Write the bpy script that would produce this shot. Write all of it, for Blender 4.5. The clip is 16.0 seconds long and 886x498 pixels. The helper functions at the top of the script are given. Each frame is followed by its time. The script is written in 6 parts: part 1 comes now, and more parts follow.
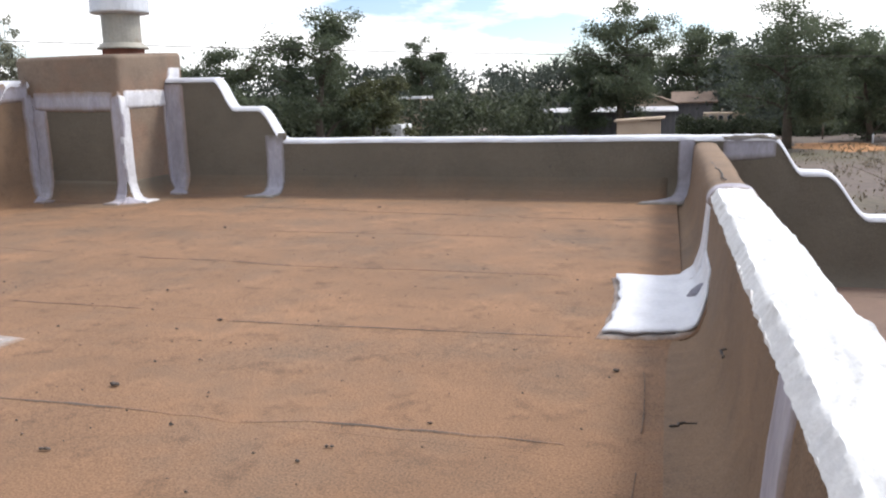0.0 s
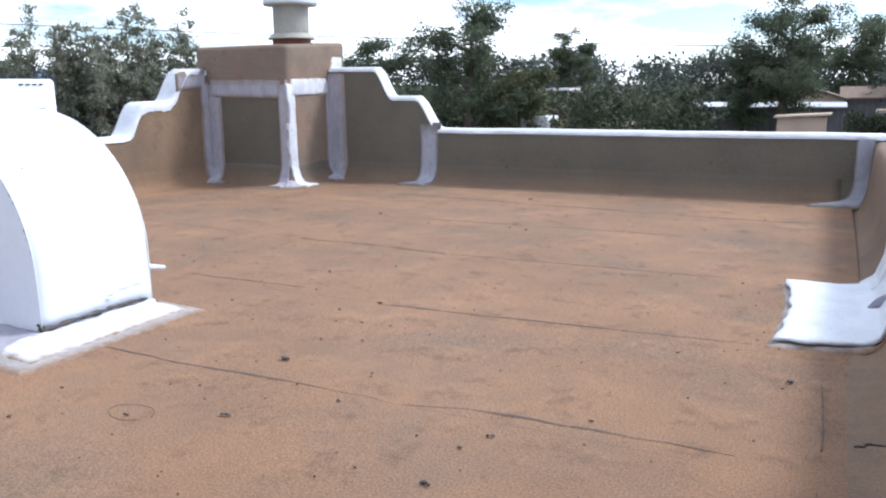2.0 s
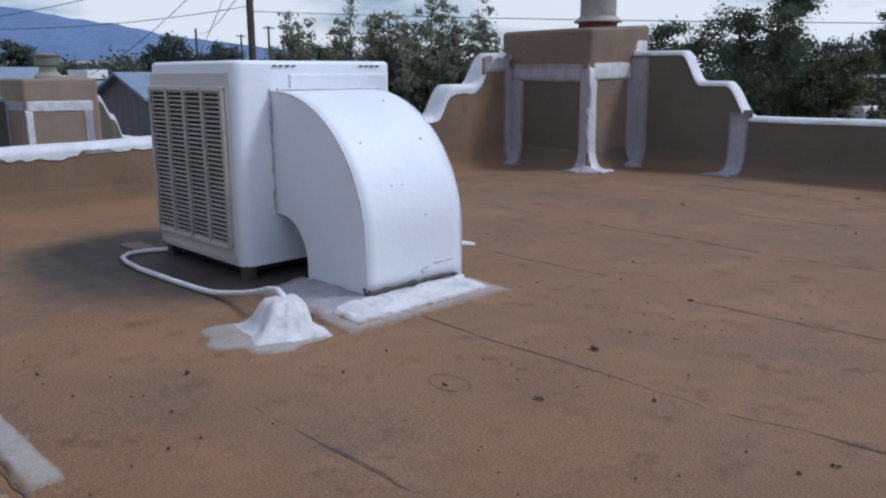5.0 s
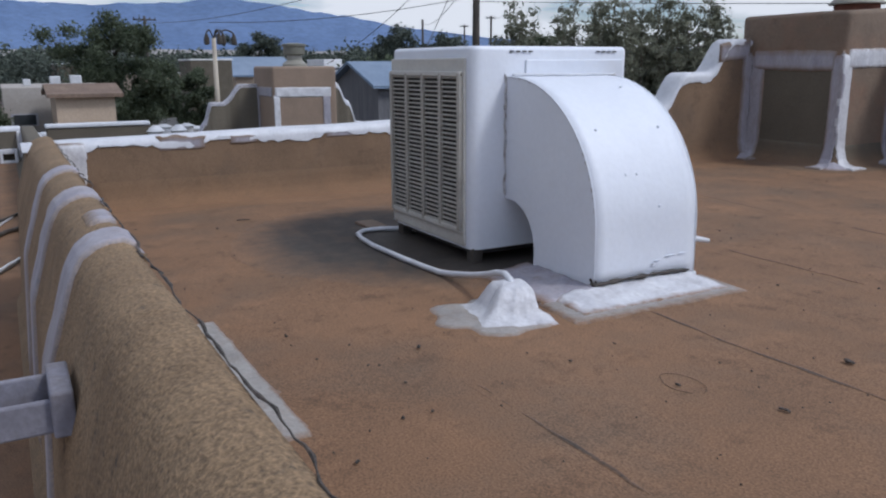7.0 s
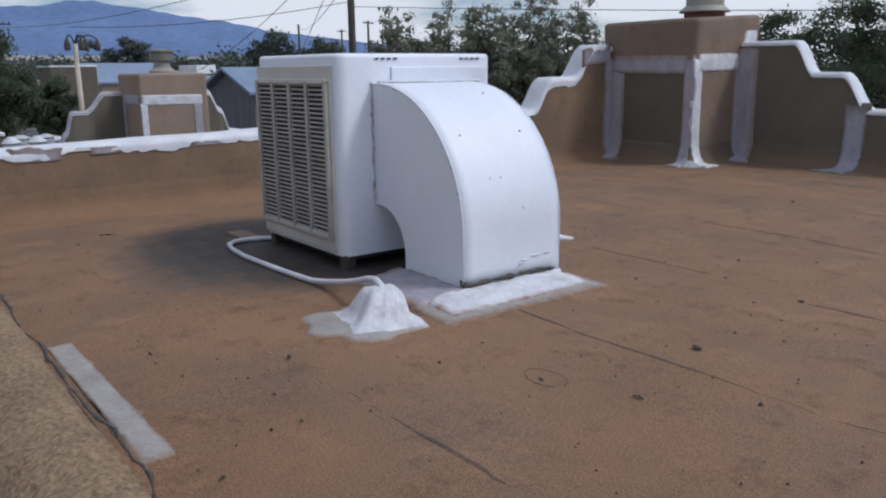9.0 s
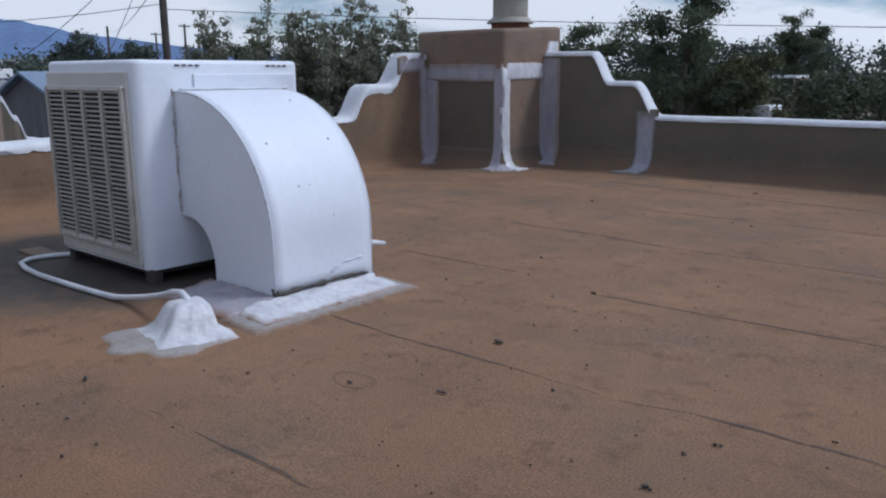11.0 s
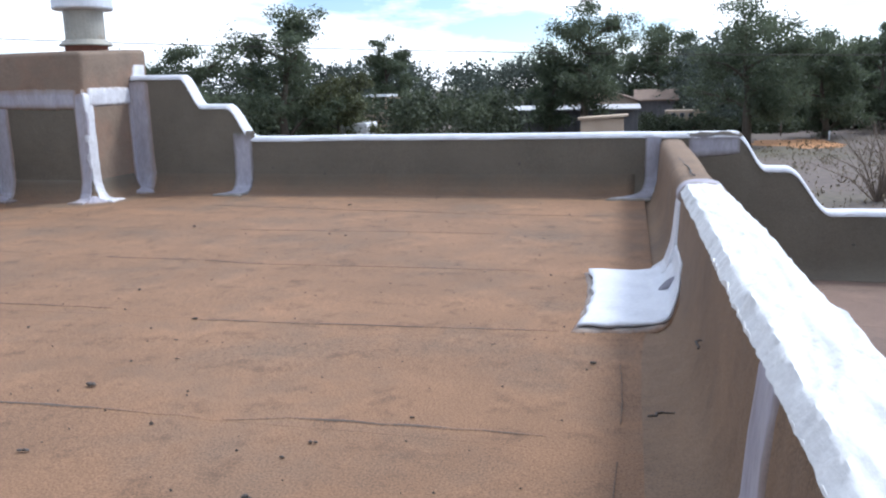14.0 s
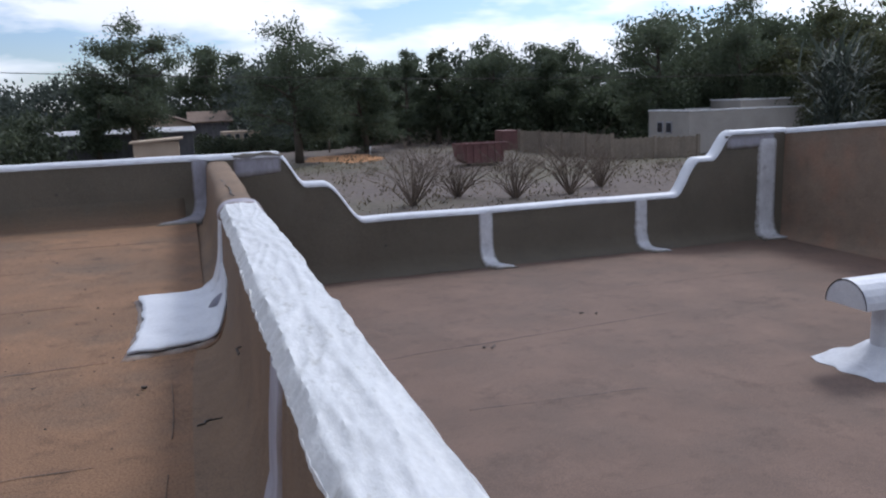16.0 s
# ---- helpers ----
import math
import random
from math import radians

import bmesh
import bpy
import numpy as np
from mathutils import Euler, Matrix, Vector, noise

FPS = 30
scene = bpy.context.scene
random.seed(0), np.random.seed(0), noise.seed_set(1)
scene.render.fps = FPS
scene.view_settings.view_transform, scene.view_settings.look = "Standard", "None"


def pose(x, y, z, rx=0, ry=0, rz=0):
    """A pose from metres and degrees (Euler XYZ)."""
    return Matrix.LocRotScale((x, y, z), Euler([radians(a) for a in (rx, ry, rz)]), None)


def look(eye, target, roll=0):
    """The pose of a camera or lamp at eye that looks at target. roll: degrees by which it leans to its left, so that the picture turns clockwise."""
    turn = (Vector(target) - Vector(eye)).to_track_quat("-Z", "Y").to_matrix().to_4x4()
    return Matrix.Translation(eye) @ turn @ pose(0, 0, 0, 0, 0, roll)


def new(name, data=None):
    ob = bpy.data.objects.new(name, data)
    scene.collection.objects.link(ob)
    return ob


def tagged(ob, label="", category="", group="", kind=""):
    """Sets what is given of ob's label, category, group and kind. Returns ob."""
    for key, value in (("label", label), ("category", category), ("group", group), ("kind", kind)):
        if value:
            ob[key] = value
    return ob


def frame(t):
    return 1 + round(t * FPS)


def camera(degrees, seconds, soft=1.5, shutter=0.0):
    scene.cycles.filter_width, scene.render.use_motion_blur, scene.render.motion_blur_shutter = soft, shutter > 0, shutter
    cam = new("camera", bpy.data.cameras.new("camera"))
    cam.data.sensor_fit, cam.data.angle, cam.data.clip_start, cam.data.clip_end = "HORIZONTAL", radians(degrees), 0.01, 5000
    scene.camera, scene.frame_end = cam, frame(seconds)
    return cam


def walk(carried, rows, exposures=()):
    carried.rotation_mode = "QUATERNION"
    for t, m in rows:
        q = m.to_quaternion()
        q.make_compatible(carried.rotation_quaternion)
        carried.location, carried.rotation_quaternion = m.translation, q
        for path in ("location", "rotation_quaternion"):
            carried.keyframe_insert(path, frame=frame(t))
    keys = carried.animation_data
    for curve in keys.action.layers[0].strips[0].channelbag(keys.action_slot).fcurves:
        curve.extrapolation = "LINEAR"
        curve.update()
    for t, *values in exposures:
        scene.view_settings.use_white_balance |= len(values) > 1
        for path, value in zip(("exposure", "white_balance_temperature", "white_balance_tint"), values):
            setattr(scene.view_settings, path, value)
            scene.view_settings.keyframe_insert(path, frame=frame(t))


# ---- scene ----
cam = camera(58.4, 16.0, 2.15)
PATH = [
    (0, (0.121, 0.156, 0.973), (-0.413, 2.044, 0.586), -1.3),
    (0.5, (0.1, 0.155, 0.976), (-0.5, 2.021, 0.581), -1.0),
    (1, (0.079, 0.151, 0.975), (-0.612, 1.985, 0.576), -1.0),
    (1.5, (0.06, 0.141, 0.975), (-0.719, 1.94, 0.576), -0.8),
    (2, (0.035, 0.131, 0.976), (-0.823, 1.892, 0.573), -0.6),
    (2.5, (0.009, 0.126, 0.973), (-0.923, 1.851, 0.58), -0.3),
    (3, (-0.012, 0.128, 0.973), (-1.025, 1.807, 0.578), -0.6),
    (3.5, (-0.042, 0.126, 0.974), (-1.135, 1.752, 0.572), -0.6),
    (4, (-0.097, 0.127, 0.97), (-1.275, 1.69, 0.557), -0.7),
    (4.5, (-0.122, 0.11, 0.968), (-1.422, 1.57, 0.544), -0.6),
    (5, (-0.143, 0.105, 0.964), (-1.546, 1.463, 0.532), -0.3),
    (5.2, (-0.152, 0.098, 0.967), (-1.617, 1.39, 0.537), -0.5),
    (7.3, (-0.22, 0.054, 0.945), (-1.939, 0.974, 0.499), -0.5),
    (7.5, (-0.21, 0.059, 0.947), (-1.933, 0.974, 0.508), -0.7),
    (8, (-0.198, 0.078, 0.946), (-1.881, 1.072, 0.523), -0.6),
    (8.2, (-0.185, 0.075, 0.95), (-1.831, 1.126, 0.518), -0.4),
    (10.3, (-0.115, 0.141, 0.959), (-1.55, 1.467, 0.532), -0.9),
    (10.5, (-0.092, 0.127, 0.958), (-1.482, 1.499, 0.53), -0.5),
    (11, (-0.064, 0.133, 0.964), (-1.331, 1.618, 0.531), -0.2),
    (11.5, (-0.03, 0.142, 0.964), (-1.162, 1.735, 0.539), -0.2),
    (12, (-0.012, 0.142, 0.968), (-1.039, 1.809, 0.556), -0.3),
    (12.5, (-0.001, 0.145, 0.964), (-1.008, 1.827, 0.569), -0.9),
    (13, (0.017, 0.147, 0.964), (-0.937, 1.862, 0.577), -1.2),
    (13.5, (0.044, 0.149, 0.967), (-0.801, 1.916, 0.563), -1.6),
    (14, (0.082, 0.124, 0.971), (-0.368, 2.033, 0.577), -1.3),
    (14.5, (0.1, 0.076, 0.977), (-0.021, 2.027, 0.556), -2.6),
    (15, (0.119, 0.01, 0.994), (0.245, 1.966, 0.6), -1.6),
    (15.5, (0.153, -0.054, 0.995), (0.536, 1.876, 0.638), -2.2),
    (16, (0.2, -0.064, 0.991), (0.792, 1.809, 0.618), -2.0),
]
EXPOSURES = ((0, 0.18, 6550, 11), (0.5, 0.36, 6500, 11), (1, 0.36, 6450, 11), (2, 0.33, 5800, 9), (2.6, 0.0, 5800, 10), (3.2, -0.6, 5850, 11), (4, -0.83, 5750, 11), (5, -0.85, 5700, 10), (8, -0.87, 5950, 11), (10.5, -0.92, 5700, 10), (11.5, -0.98, 5550, 10), (12.5, -1.01, 5500, 9), (13.0, -0.55, 5550, 9), (13.4, -0.29, 5450, 8), (14, 0.17, 5750, 9), (14.7, -0.26, 6350, 11), (15.2, -0.58, 6050, 11), (16, -0.64, 5800, 12))
walk(cam, [(t, look(eye, target, roll)) for t, eye, target, roll in PATH], EXPOSURES)

import functools

# ---- light ----
SUN = Vector((0.52, 0.40, 0.76)).normalized()
AZ, EL = math.atan2(SUN.x, SUN.y), math.asin(SUN.z)
world = bpy.data.worlds.new("sky")
scene.world = world
world.use_nodes = True
wn, wl = world.node_tree.nodes, world.node_tree.links
wn.clear()
w_out, w_bg, w_sky = wn.new("ShaderNodeOutputWorld"), wn.new("ShaderNodeBackground"), wn.new("ShaderNodeTexSky")
w_sky.sky_type, w_sky.sun_disc, w_sky.sun_elevation, w_sky.sun_rotation = "NISHITA", False, EL, AZ
w_sky.dust_density, w_sky.air_density = 0.4, 1.0
w_co, w_map, w_no, w_ramp, w_mix = (wn.new("ShaderNodeTexCoord"), wn.new("ShaderNodeMapping"), wn.new("ShaderNodeTexNoise"),
                                    wn.new("ShaderNodeValToRGB"), wn.new("ShaderNodeMixRGB"))
w_map.inputs["Scale"].default_value = (1.3, 1.3, 5.0)
w_no.inputs["Scale"].default_value, w_no.inputs["Detail"].default_value, w_no.inputs["Roughness"].default_value = 2.4, 8, 0.58
w_ramp.color_ramp.elements[0].position, w_ramp.color_ramp.elements[1].position = 0.42, 0.54
w_mix.inputs[2].default_value = (14.6, 14.7, 15.0, 1)
wl.new(w_co.outputs["Generated"], w_map.inputs["Vector"])
wl.new(w_map.outputs[0], w_no.inputs["Vector"])
wl.new(w_no.outputs["Fac"], w_ramp.inputs[0])
wl.new(w_ramp.outputs[0], w_mix.inputs[0])
w_tint = wn.new("ShaderNodeMixRGB")
w_tint.blend_type = "MULTIPLY"
w_tint.inputs[0].default_value = 1.0
w_tint.inputs[2].default_value = (1.28, 1.34, 1.56, 1)
wl.new(w_sky.outputs[0], w_tint.inputs[1])
wl.new(w_tint.outputs[0], w_mix.inputs[1])
# thin cloud glows more towards the sun
w_dot, w_pow, w_gain, w_lit = wn.new("ShaderNodeVectorMath"), wn.new("ShaderNodeMath"), wn.new("ShaderNodeMath"), wn.new("ShaderNodeVectorMath")
w_dot.operation, w_pow.operation, w_gain.operation, w_lit.operation = "DOT_PRODUCT", "POWER", "MULTIPLY_ADD", "SCALE"
w_dot.inputs[1].default_value = SUN
w_max = wn.new("ShaderNodeMath")
w_max.operation = "MAXIMUM"
w_max.inputs[1].default_value, w_pow.inputs[1].default_value = 0.0, 2.0
w_gain.inputs[1].default_value, w_gain.inputs[2].default_value = 0.9, 1.08
wl.new(w_co.outputs["Generated"], w_dot.inputs[0])
wl.new(w_dot.outputs["Value"], w_max.inputs[0])
wl.new(w_max.outputs[0], w_pow.inputs[0])
wl.new(w_pow.outputs[0], w_gain.inputs[0])
wl.new(w_mix.outputs[0], w_lit.inputs[0])
wl.new(w_gain.outputs[0], w_lit.inputs["Scale"])
wl.new(w_lit.outputs[0], w_bg.inputs["Color"])
w_bg.inputs["Strength"].default_value = 0.088
wl.new(w_bg.outputs[0], w_out.inputs[0])
sun = new("sun", bpy.data.lights.new("sun", "SUN"))
sun.data.energy, sun.data.angle, sun.data.color = 3.1, radians(12.0), (1.0, 0.96, 0.90)
sun.matrix_world = look(SUN * 60, (0, 0, 0))


# ---- materials ----
SPEC = {}


def surface(name, dark, light, scale=3.0, rough=0.85, grain=180.0, grain_amount=0.25, bump=0.3, stain=None, stain_scale=0.9,
            stain_cut=(0.5, 0.7), stain_amount=0.6, metal=0.0, island=0.0, piece=0.0, stretch=(1, 1, 1), leaf=0.0, smudge=0.0, over=None, film=(0.5, 1.2, 16.0, 0.9)):
    """A node material: two tones by a coarse noise, a fine grain, stains of a third colour, and relief.
    over names the material that shows through where a thin covering wears out (its 'cover' falls to 0)."""
    SPEC[name] = dict(dark=dark, light=light, scale=scale, grain=grain, grain_amount=grain_amount, stain=stain, stain_scale=stain_scale, stain_cut=stain_cut,
                      stain_amount=stain_amount, island=island, piece=piece, stretch=stretch, smudge=smudge)
    m = bpy.data.materials.new(name)
    m.use_nodes = True
    n, l = m.node_tree.nodes, m.node_tree.links
    p = n["Principled BSDF"]
    geo = n.new("ShaderNodeNewGeometry")

    def mapped(by):
        mp = n.new("ShaderNodeMapping")
        mp.inputs["Scale"].default_value = by
        l.new(geo.outputs["Position"], mp.inputs["Vector"])
        return mp.outputs[0]

    def tex(vec, s, detail=5.0, r=0.55):
        t = n.new("ShaderNodeTexNoise")
        t.inputs["Scale"].default_value, t.inputs["Detail"].default_value, t.inputs["Roughness"].default_value = s, detail, r
        l.new(vec, t.inputs["Vector"])
        return t.outputs["Fac"]

    def ramp(src, a, b):
        r = n.new("ShaderNodeMapRange")
        r.inputs["From Min"].default_value, r.inputs["From Max"].default_value = a, b
        l.new(src, r.inputs["Value"])
        return r.outputs[0]

    def times(src, k):
        a = n.new("ShaderNodeMath")
        a.operation = "MULTIPLY"
        a.inputs[1].default_value = k
        l.new(src, a.inputs[0])
        return a.outputs[0]

    def mix(fac, a, b, mode="MIX"):
        x = n.new("ShaderNodeMixRGB")
        x.blend_type = mode
        for i, v in enumerate((fac, a, b)):
            if isinstance(v, bpy.types.NodeSocket):
                l.new(v, x.inputs[i])
            else:
                x.inputs[i].default_value = v if i == 0 else (*v, 1)
        return x.outputs[0]

    def paint(k):
        vec = mapped(k["stretch"])
        dark, light = k["dark"], k["light"]
        col = mix(ramp(tex(vec, k["scale"]), 0.3, 0.7), dark, light)
        if k["island"]:
            r = ramp(geo.outputs["Random Per Island"], 0, 1)
            col = mix(r, mix(1.0, col, (1 - k["island"],) * 3, "MULTIPLY"), mix(1.0, col, (1 + k["island"],) * 3, "MULTIPLY"))
        if k["piece"]:
            info = n.new("ShaderNodeObjectInfo")
            col = mix(ramp(info.outputs["Random"], 0, 1), mix(1.0, col, (1 - k["piece"],) * 3, "MULTIPLY"), col)
        if k["stain"]:
            col = mix(times(ramp(tex(vec, k["stain_scale"], 8, 0.65), *k["stain_cut"]), k["stain_amount"]), col, k["stain"])
        if k["smudge"]:
            col = mix(times(ramp(tex(vec, 5.5, 10, 0.75), 0.53, 0.66), k["smudge"]), col, tuple(0.42 * c for c in dark))
            col = mix(times(ramp(tex(vec, 2.7, 6, 0.6), 0.55, 0.72), k["smudge"] * 0.6), col, tuple(min(1, 1.35 * c) for c in light))
        g = tex(vec, k["grain"], 2.0)
        if k["grain_amount"]:
            lo, hi = 1 - k["grain_amount"], 1 + k["grain_amount"]
            col = mix(1.0, col, mix(ramp(g, 0.3, 0.7), (lo,) * 3, (hi,) * 3), "MULTIPLY")
        return col, g, vec

    col, g, vec = paint(SPEC[name])
    if over:
        at = n.new("ShaderNodeAttribute")
        at.attribute_name = "cover"
        w = n.new("ShaderNodeMath")
        w.operation = "MULTIPLY_ADD"
        l.new(tex(vec, film[2], 6, 0.65), w.inputs[0])
        w.inputs[1].default_value = 0.9
        l.new(at.outputs["Fac"], w.inputs[2])
        col = mix(times(ramp(w.outputs[0], film[0], film[1]), film[3]), paint(SPEC[over])[0], col)
    l.new(col, p.inputs["Base Color"])
    p.inputs["Roughness"].default_value, p.inputs["Metallic"].default_value = rough, metal
    if bump:
        b = n.new("ShaderNodeBump")
        b.inputs["Strength"].default_value, b.inputs["Distance"].default_value = bump, 0.02
        s = n.new("ShaderNodeMath")
        s.operation = "MULTIPLY_ADD"
        l.new(g, s.inputs[0])
        s.inputs[1].default_value = 0.25
        l.new(tex(vec, scale * 4), s.inputs[2])
        l.new(s.outputs[0], b.inputs["Height"])
        l.new(b.outputs[0], p.inputs["Normal"])
    if leaf:
        tr, ms = n.new("ShaderNodeBsdfTranslucent"), n.new("ShaderNodeMixShader")
        l.new(col, tr.inputs["Color"])
        ms.inputs[0].default_value = leaf
        l.new(p.outputs[0], ms.inputs[1])
        l.new(tr.outputs[0], ms.inputs[2])
        l.new(ms.outputs[0], n["Material Output"].inputs["Surface"])
    return m


M_ROOF = surface("roll_roofing", (0.146, 0.082, 0.044), (0.222, 0.120, 0.062), 1.1, 0.9, 150, 0.36, 0.2, (0.102, 0.077, 0.055), 1.3, (0.47, 0.70), 0.62, piece=0.03, smudge=0.55)
M_LOW = surface("roof_of_the_lower_wing", (0.130, 0.084, 0.063), (0.172, 0.111, 0.083), 1.6, 0.9, 150, 0.22, 0.15, (0.090, 0.068, 0.055), 1.2, (0.45, 0.70), 0.6, piece=0.05, smudge=0.4)
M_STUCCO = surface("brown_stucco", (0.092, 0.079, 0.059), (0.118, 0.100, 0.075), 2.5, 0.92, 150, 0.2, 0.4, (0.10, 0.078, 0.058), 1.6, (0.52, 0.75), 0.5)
# warmer copy of the brown stucco, with orange light put into its colour
M_WARM = surface("warm_lit_brown_stucco", (0.134, 0.087, 0.053), (0.178, 0.114, 0.069), 2.5, 0.92, 150, 0.2, 0.3, (0.095, 0.072, 0.054), 1.6, (0.48, 0.70), 0.6, smudge=0.4)
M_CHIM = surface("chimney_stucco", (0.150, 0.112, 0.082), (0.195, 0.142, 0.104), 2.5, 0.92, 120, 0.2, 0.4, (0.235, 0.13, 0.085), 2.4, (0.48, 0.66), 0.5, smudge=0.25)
M_GRIT = surface("gritty_parapet", (0.165, 0.108, 0.060), (0.23, 0.155, 0.088), 4.0, 0.95, 130, 0.45, 0.6, (0.07, 0.054, 0.038), 17.0, (0.60, 0.68), 0.8)
M_WHITE = surface("white_elastomeric_coating", (0.50, 0.51, 0.545), (0.61, 0.62, 0.65), 6.0, 0.5, 60, 0.05, 0.15, (0.36, 0.36, 0.39), 7.0, (0.55, 0.75), 0.5)
M_COPING = surface("brushed_white_coping", (0.48, 0.48, 0.475), (0.57, 0.57, 0.565), 9.0, 0.5, 60, 0.06, 0.14, (0.27, 0.26, 0.23), 11.0, (0.58, 0.68), 0.6, stretch=(2.2, 0.9, 1.0))
M_WASH = surface("thin_white_wash", (0.29, 0.29, 0.33), (0.43, 0.43, 0.47), 6.0, 0.75, 60, 0.10, 0.2, (0.20, 0.17, 0.15), 6.0, (0.5, 0.72), 0.6)
M_EDGE = surface("ragged_grey_coating", (0.25, 0.25, 0.235), (0.36, 0.36, 0.345), 9.0, 0.75, 80, 0.12, 0.3, (0.30, 0.24, 0.19), 12.0, (0.5, 0.65), 0.6)
M_PAINT = surface("white_painted_steel", (0.62, 0.645, 0.70), (0.68, 0.705, 0.76), 2.0, 0.5, 40, 0.02, 0.12, (0.56, 0.56, 0.58), 5.0, (0.62, 0.78), 0.35)
# white wash darkened to violet-grey: the shade on it is in the colour
M_TROUGH = surface("shade_toned_coated_metal", (0.15, 0.145, 0.175), (0.23, 0.225, 0.265), 6.0, 0.7, 60, 0.12, 0.2, (0.12, 0.10, 0.09), 9.0, (0.5, 0.68), 0.6)
M_CREAM = surface("cream_plastic", (0.46, 0.445, 0.41), (0.54, 0.525, 0.48), 5.0, 0.5, 60, 0.05, 0.1, (0.40, 0.37, 0.31), 8.0, (0.55, 0.75), 0.5)
# cream slats toned down: shade between the tilted slats is in the colour
M_SLAT = surface("weathered_shade_toned_slats", (0.32, 0.30, 0.265), (0.40, 0.38, 0.335), 5.0, 0.6, 60, 0.08, 0.1, (0.18, 0.16, 0.13), 8.0, (0.5, 0.7), 0.5)
# near-black; on the cooler it paints the shade below and in the openings
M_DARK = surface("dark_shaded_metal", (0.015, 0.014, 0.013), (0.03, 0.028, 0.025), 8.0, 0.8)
M_TAR = surface("black_tar", (0.02, 0.018, 0.016), (0.07, 0.055, 0.045), 14.0, 0.7, 120, 0.4)
M_SEAM = surface("bituminous_lap", (0.050, 0.038, 0.030), (0.15, 0.095, 0.060), 9.0, 0.8, 120, 0.4)
# chimney stucco made lighter: sun on the eastern face is in the colour
M_NBCHIM = surface("sunlit_tan_stucco", (0.215, 0.158, 0.118), (0.265, 0.195, 0.145), 2.5, 0.92, 60, 0.1, 0.3)
M_OLDFLUE = surface("weathered_dull_flue", (0.13, 0.13, 0.105), (0.20, 0.195, 0.16), 4.0, 0.7, 60, 0.1, 0.1, (0.25, 0.23, 0.19), 6.0, (0.5, 0.7), 0.6)
M_CAULK = surface("dirty_caulk", (0.40, 0.39, 0.39), (0.58, 0.58, 0.60), 22.0, 0.8, 90, 0.2, 0.4, (0.17, 0.13, 0.10), 26.0, (0.52, 0.64), 0.8)
M_FLUE = surface("galvanised_flue", (0.25, 0.24, 0.205), (0.33, 0.315, 0.27), 4.0, 0.55, 60, 0.08, 0.1, (0.22, 0.15, 0.10), 6.0, (0.6, 0.7), 0.6, metal=0.25)
M_CAP = surface("bright_galvanised_cap", (0.50, 0.51, 0.53), (0.62, 0.63, 0.65), 4.0, 0.4, 60, 0.06, 0.1, metal=0.5)
M_RUST = surface("rusty_iron", (0.10, 0.035, 0.02), (0.20, 0.07, 0.04), 4.0, 0.8, 60, 0.2, 0.2)
M_GROUND = surface("dry_earth_with_grass", (0.088, 0.068, 0.058), (0.125, 0.097, 0.082), 0.06, 0.95, 3.0, 0.3, 0.3, (0.09, 0.085, 0.045), 0.05, (0.45, 0.62), 0.7)
M_ORANGE = surface("orange_sand", (0.33, 0.16, 0.06), (0.42, 0.21, 0.09), 0.8, 0.95, 6.0, 0.25)
M_ASPHALT = surface("pale_asphalt", (0.17, 0.16, 0.15), (0.22, 0.21, 0.20), 0.6, 0.9, 20, 0.15)
M_BARK = surface("bark", (0.05, 0.04, 0.03), (0.10, 0.08, 0.06), 3.0, 0.9, 20, 0.3, 0.5, stretch=(1, 1, 0.3))
M_TWIG = surface("bare_twigs", (0.11, 0.085, 0.065), (0.17, 0.13, 0.10), 3.0, 0.9, 20, 0.2)
M_LEAF = surface("dark_green_leaves", (0.068, 0.088, 0.052), (0.115, 0.140, 0.084), 0.6, 0.6, 5.0, 0.15, 0, island=0.18, leaf=0.5)
M_LEAF_Y = surface("yellow_green_leaves", (0.065, 0.075, 0.032), (0.11, 0.115, 0.05), 0.6, 0.6, 5.0, 0.15, 0, island=0.45, leaf=0.3)
M_LEAF_G = surface("grey_green_leaves", (0.17, 0.18, 0.13), (0.27, 0.275, 0.205), 0.8, 0.65, 5.0, 0.15, 0, island=0.3, leaf=0.5)
M_FAR = surface("far_woods_leaves", (0.058, 0.074, 0.060), (0.088, 0.106, 0.084), 0.1, 0.7, 2.0, 0.15, 0, island=0.25, leaf=0.3)
M_SCRUB = surface("shaded_scrub_leaves", (0.046, 0.058, 0.033), (0.078, 0.094, 0.052), 0.4, 0.7, 4.0, 0.15, 0, island=0.3, leaf=0.35)
M_TANWALL = surface("tan_stucco_house", (0.40, 0.31, 0.23), (0.47, 0.37, 0.28), 0.8, 0.9, 12, 0.08)
M_PALE = surface("pale_grey_stucco", (0.30, 0.275, 0.25), (0.37, 0.34, 0.31), 0.8, 0.9, 12, 0.06)
M_GREYWALL = surface("grey_weathered_boards", (0.10, 0.10, 0.11), (0.15, 0.15, 0.16), 0.8, 0.9, 9, 0.2, stretch=(4, 4, 0.3))
M_SHINGLE = surface("brown_shingles", (0.14, 0.098, 0.075), (0.19, 0.135, 0.10), 1.5, 0.9, 9, 0.2)
M_METALROOF = surface("white_metal_roof", (0.62, 0.63, 0.65), (0.75, 0.75, 0.76), 1.0, 0.45, 8, 0.06, stain=(0.35, 0.28, 0.24), stain_scale=1.2, stain_cut=(0.55, 0.7))
M_BLUEROOF = surface("blue_metal_roof", (0.12, 0.17, 0.25), (0.17, 0.23, 0.32), 1.0, 0.45, 8, 0.08)
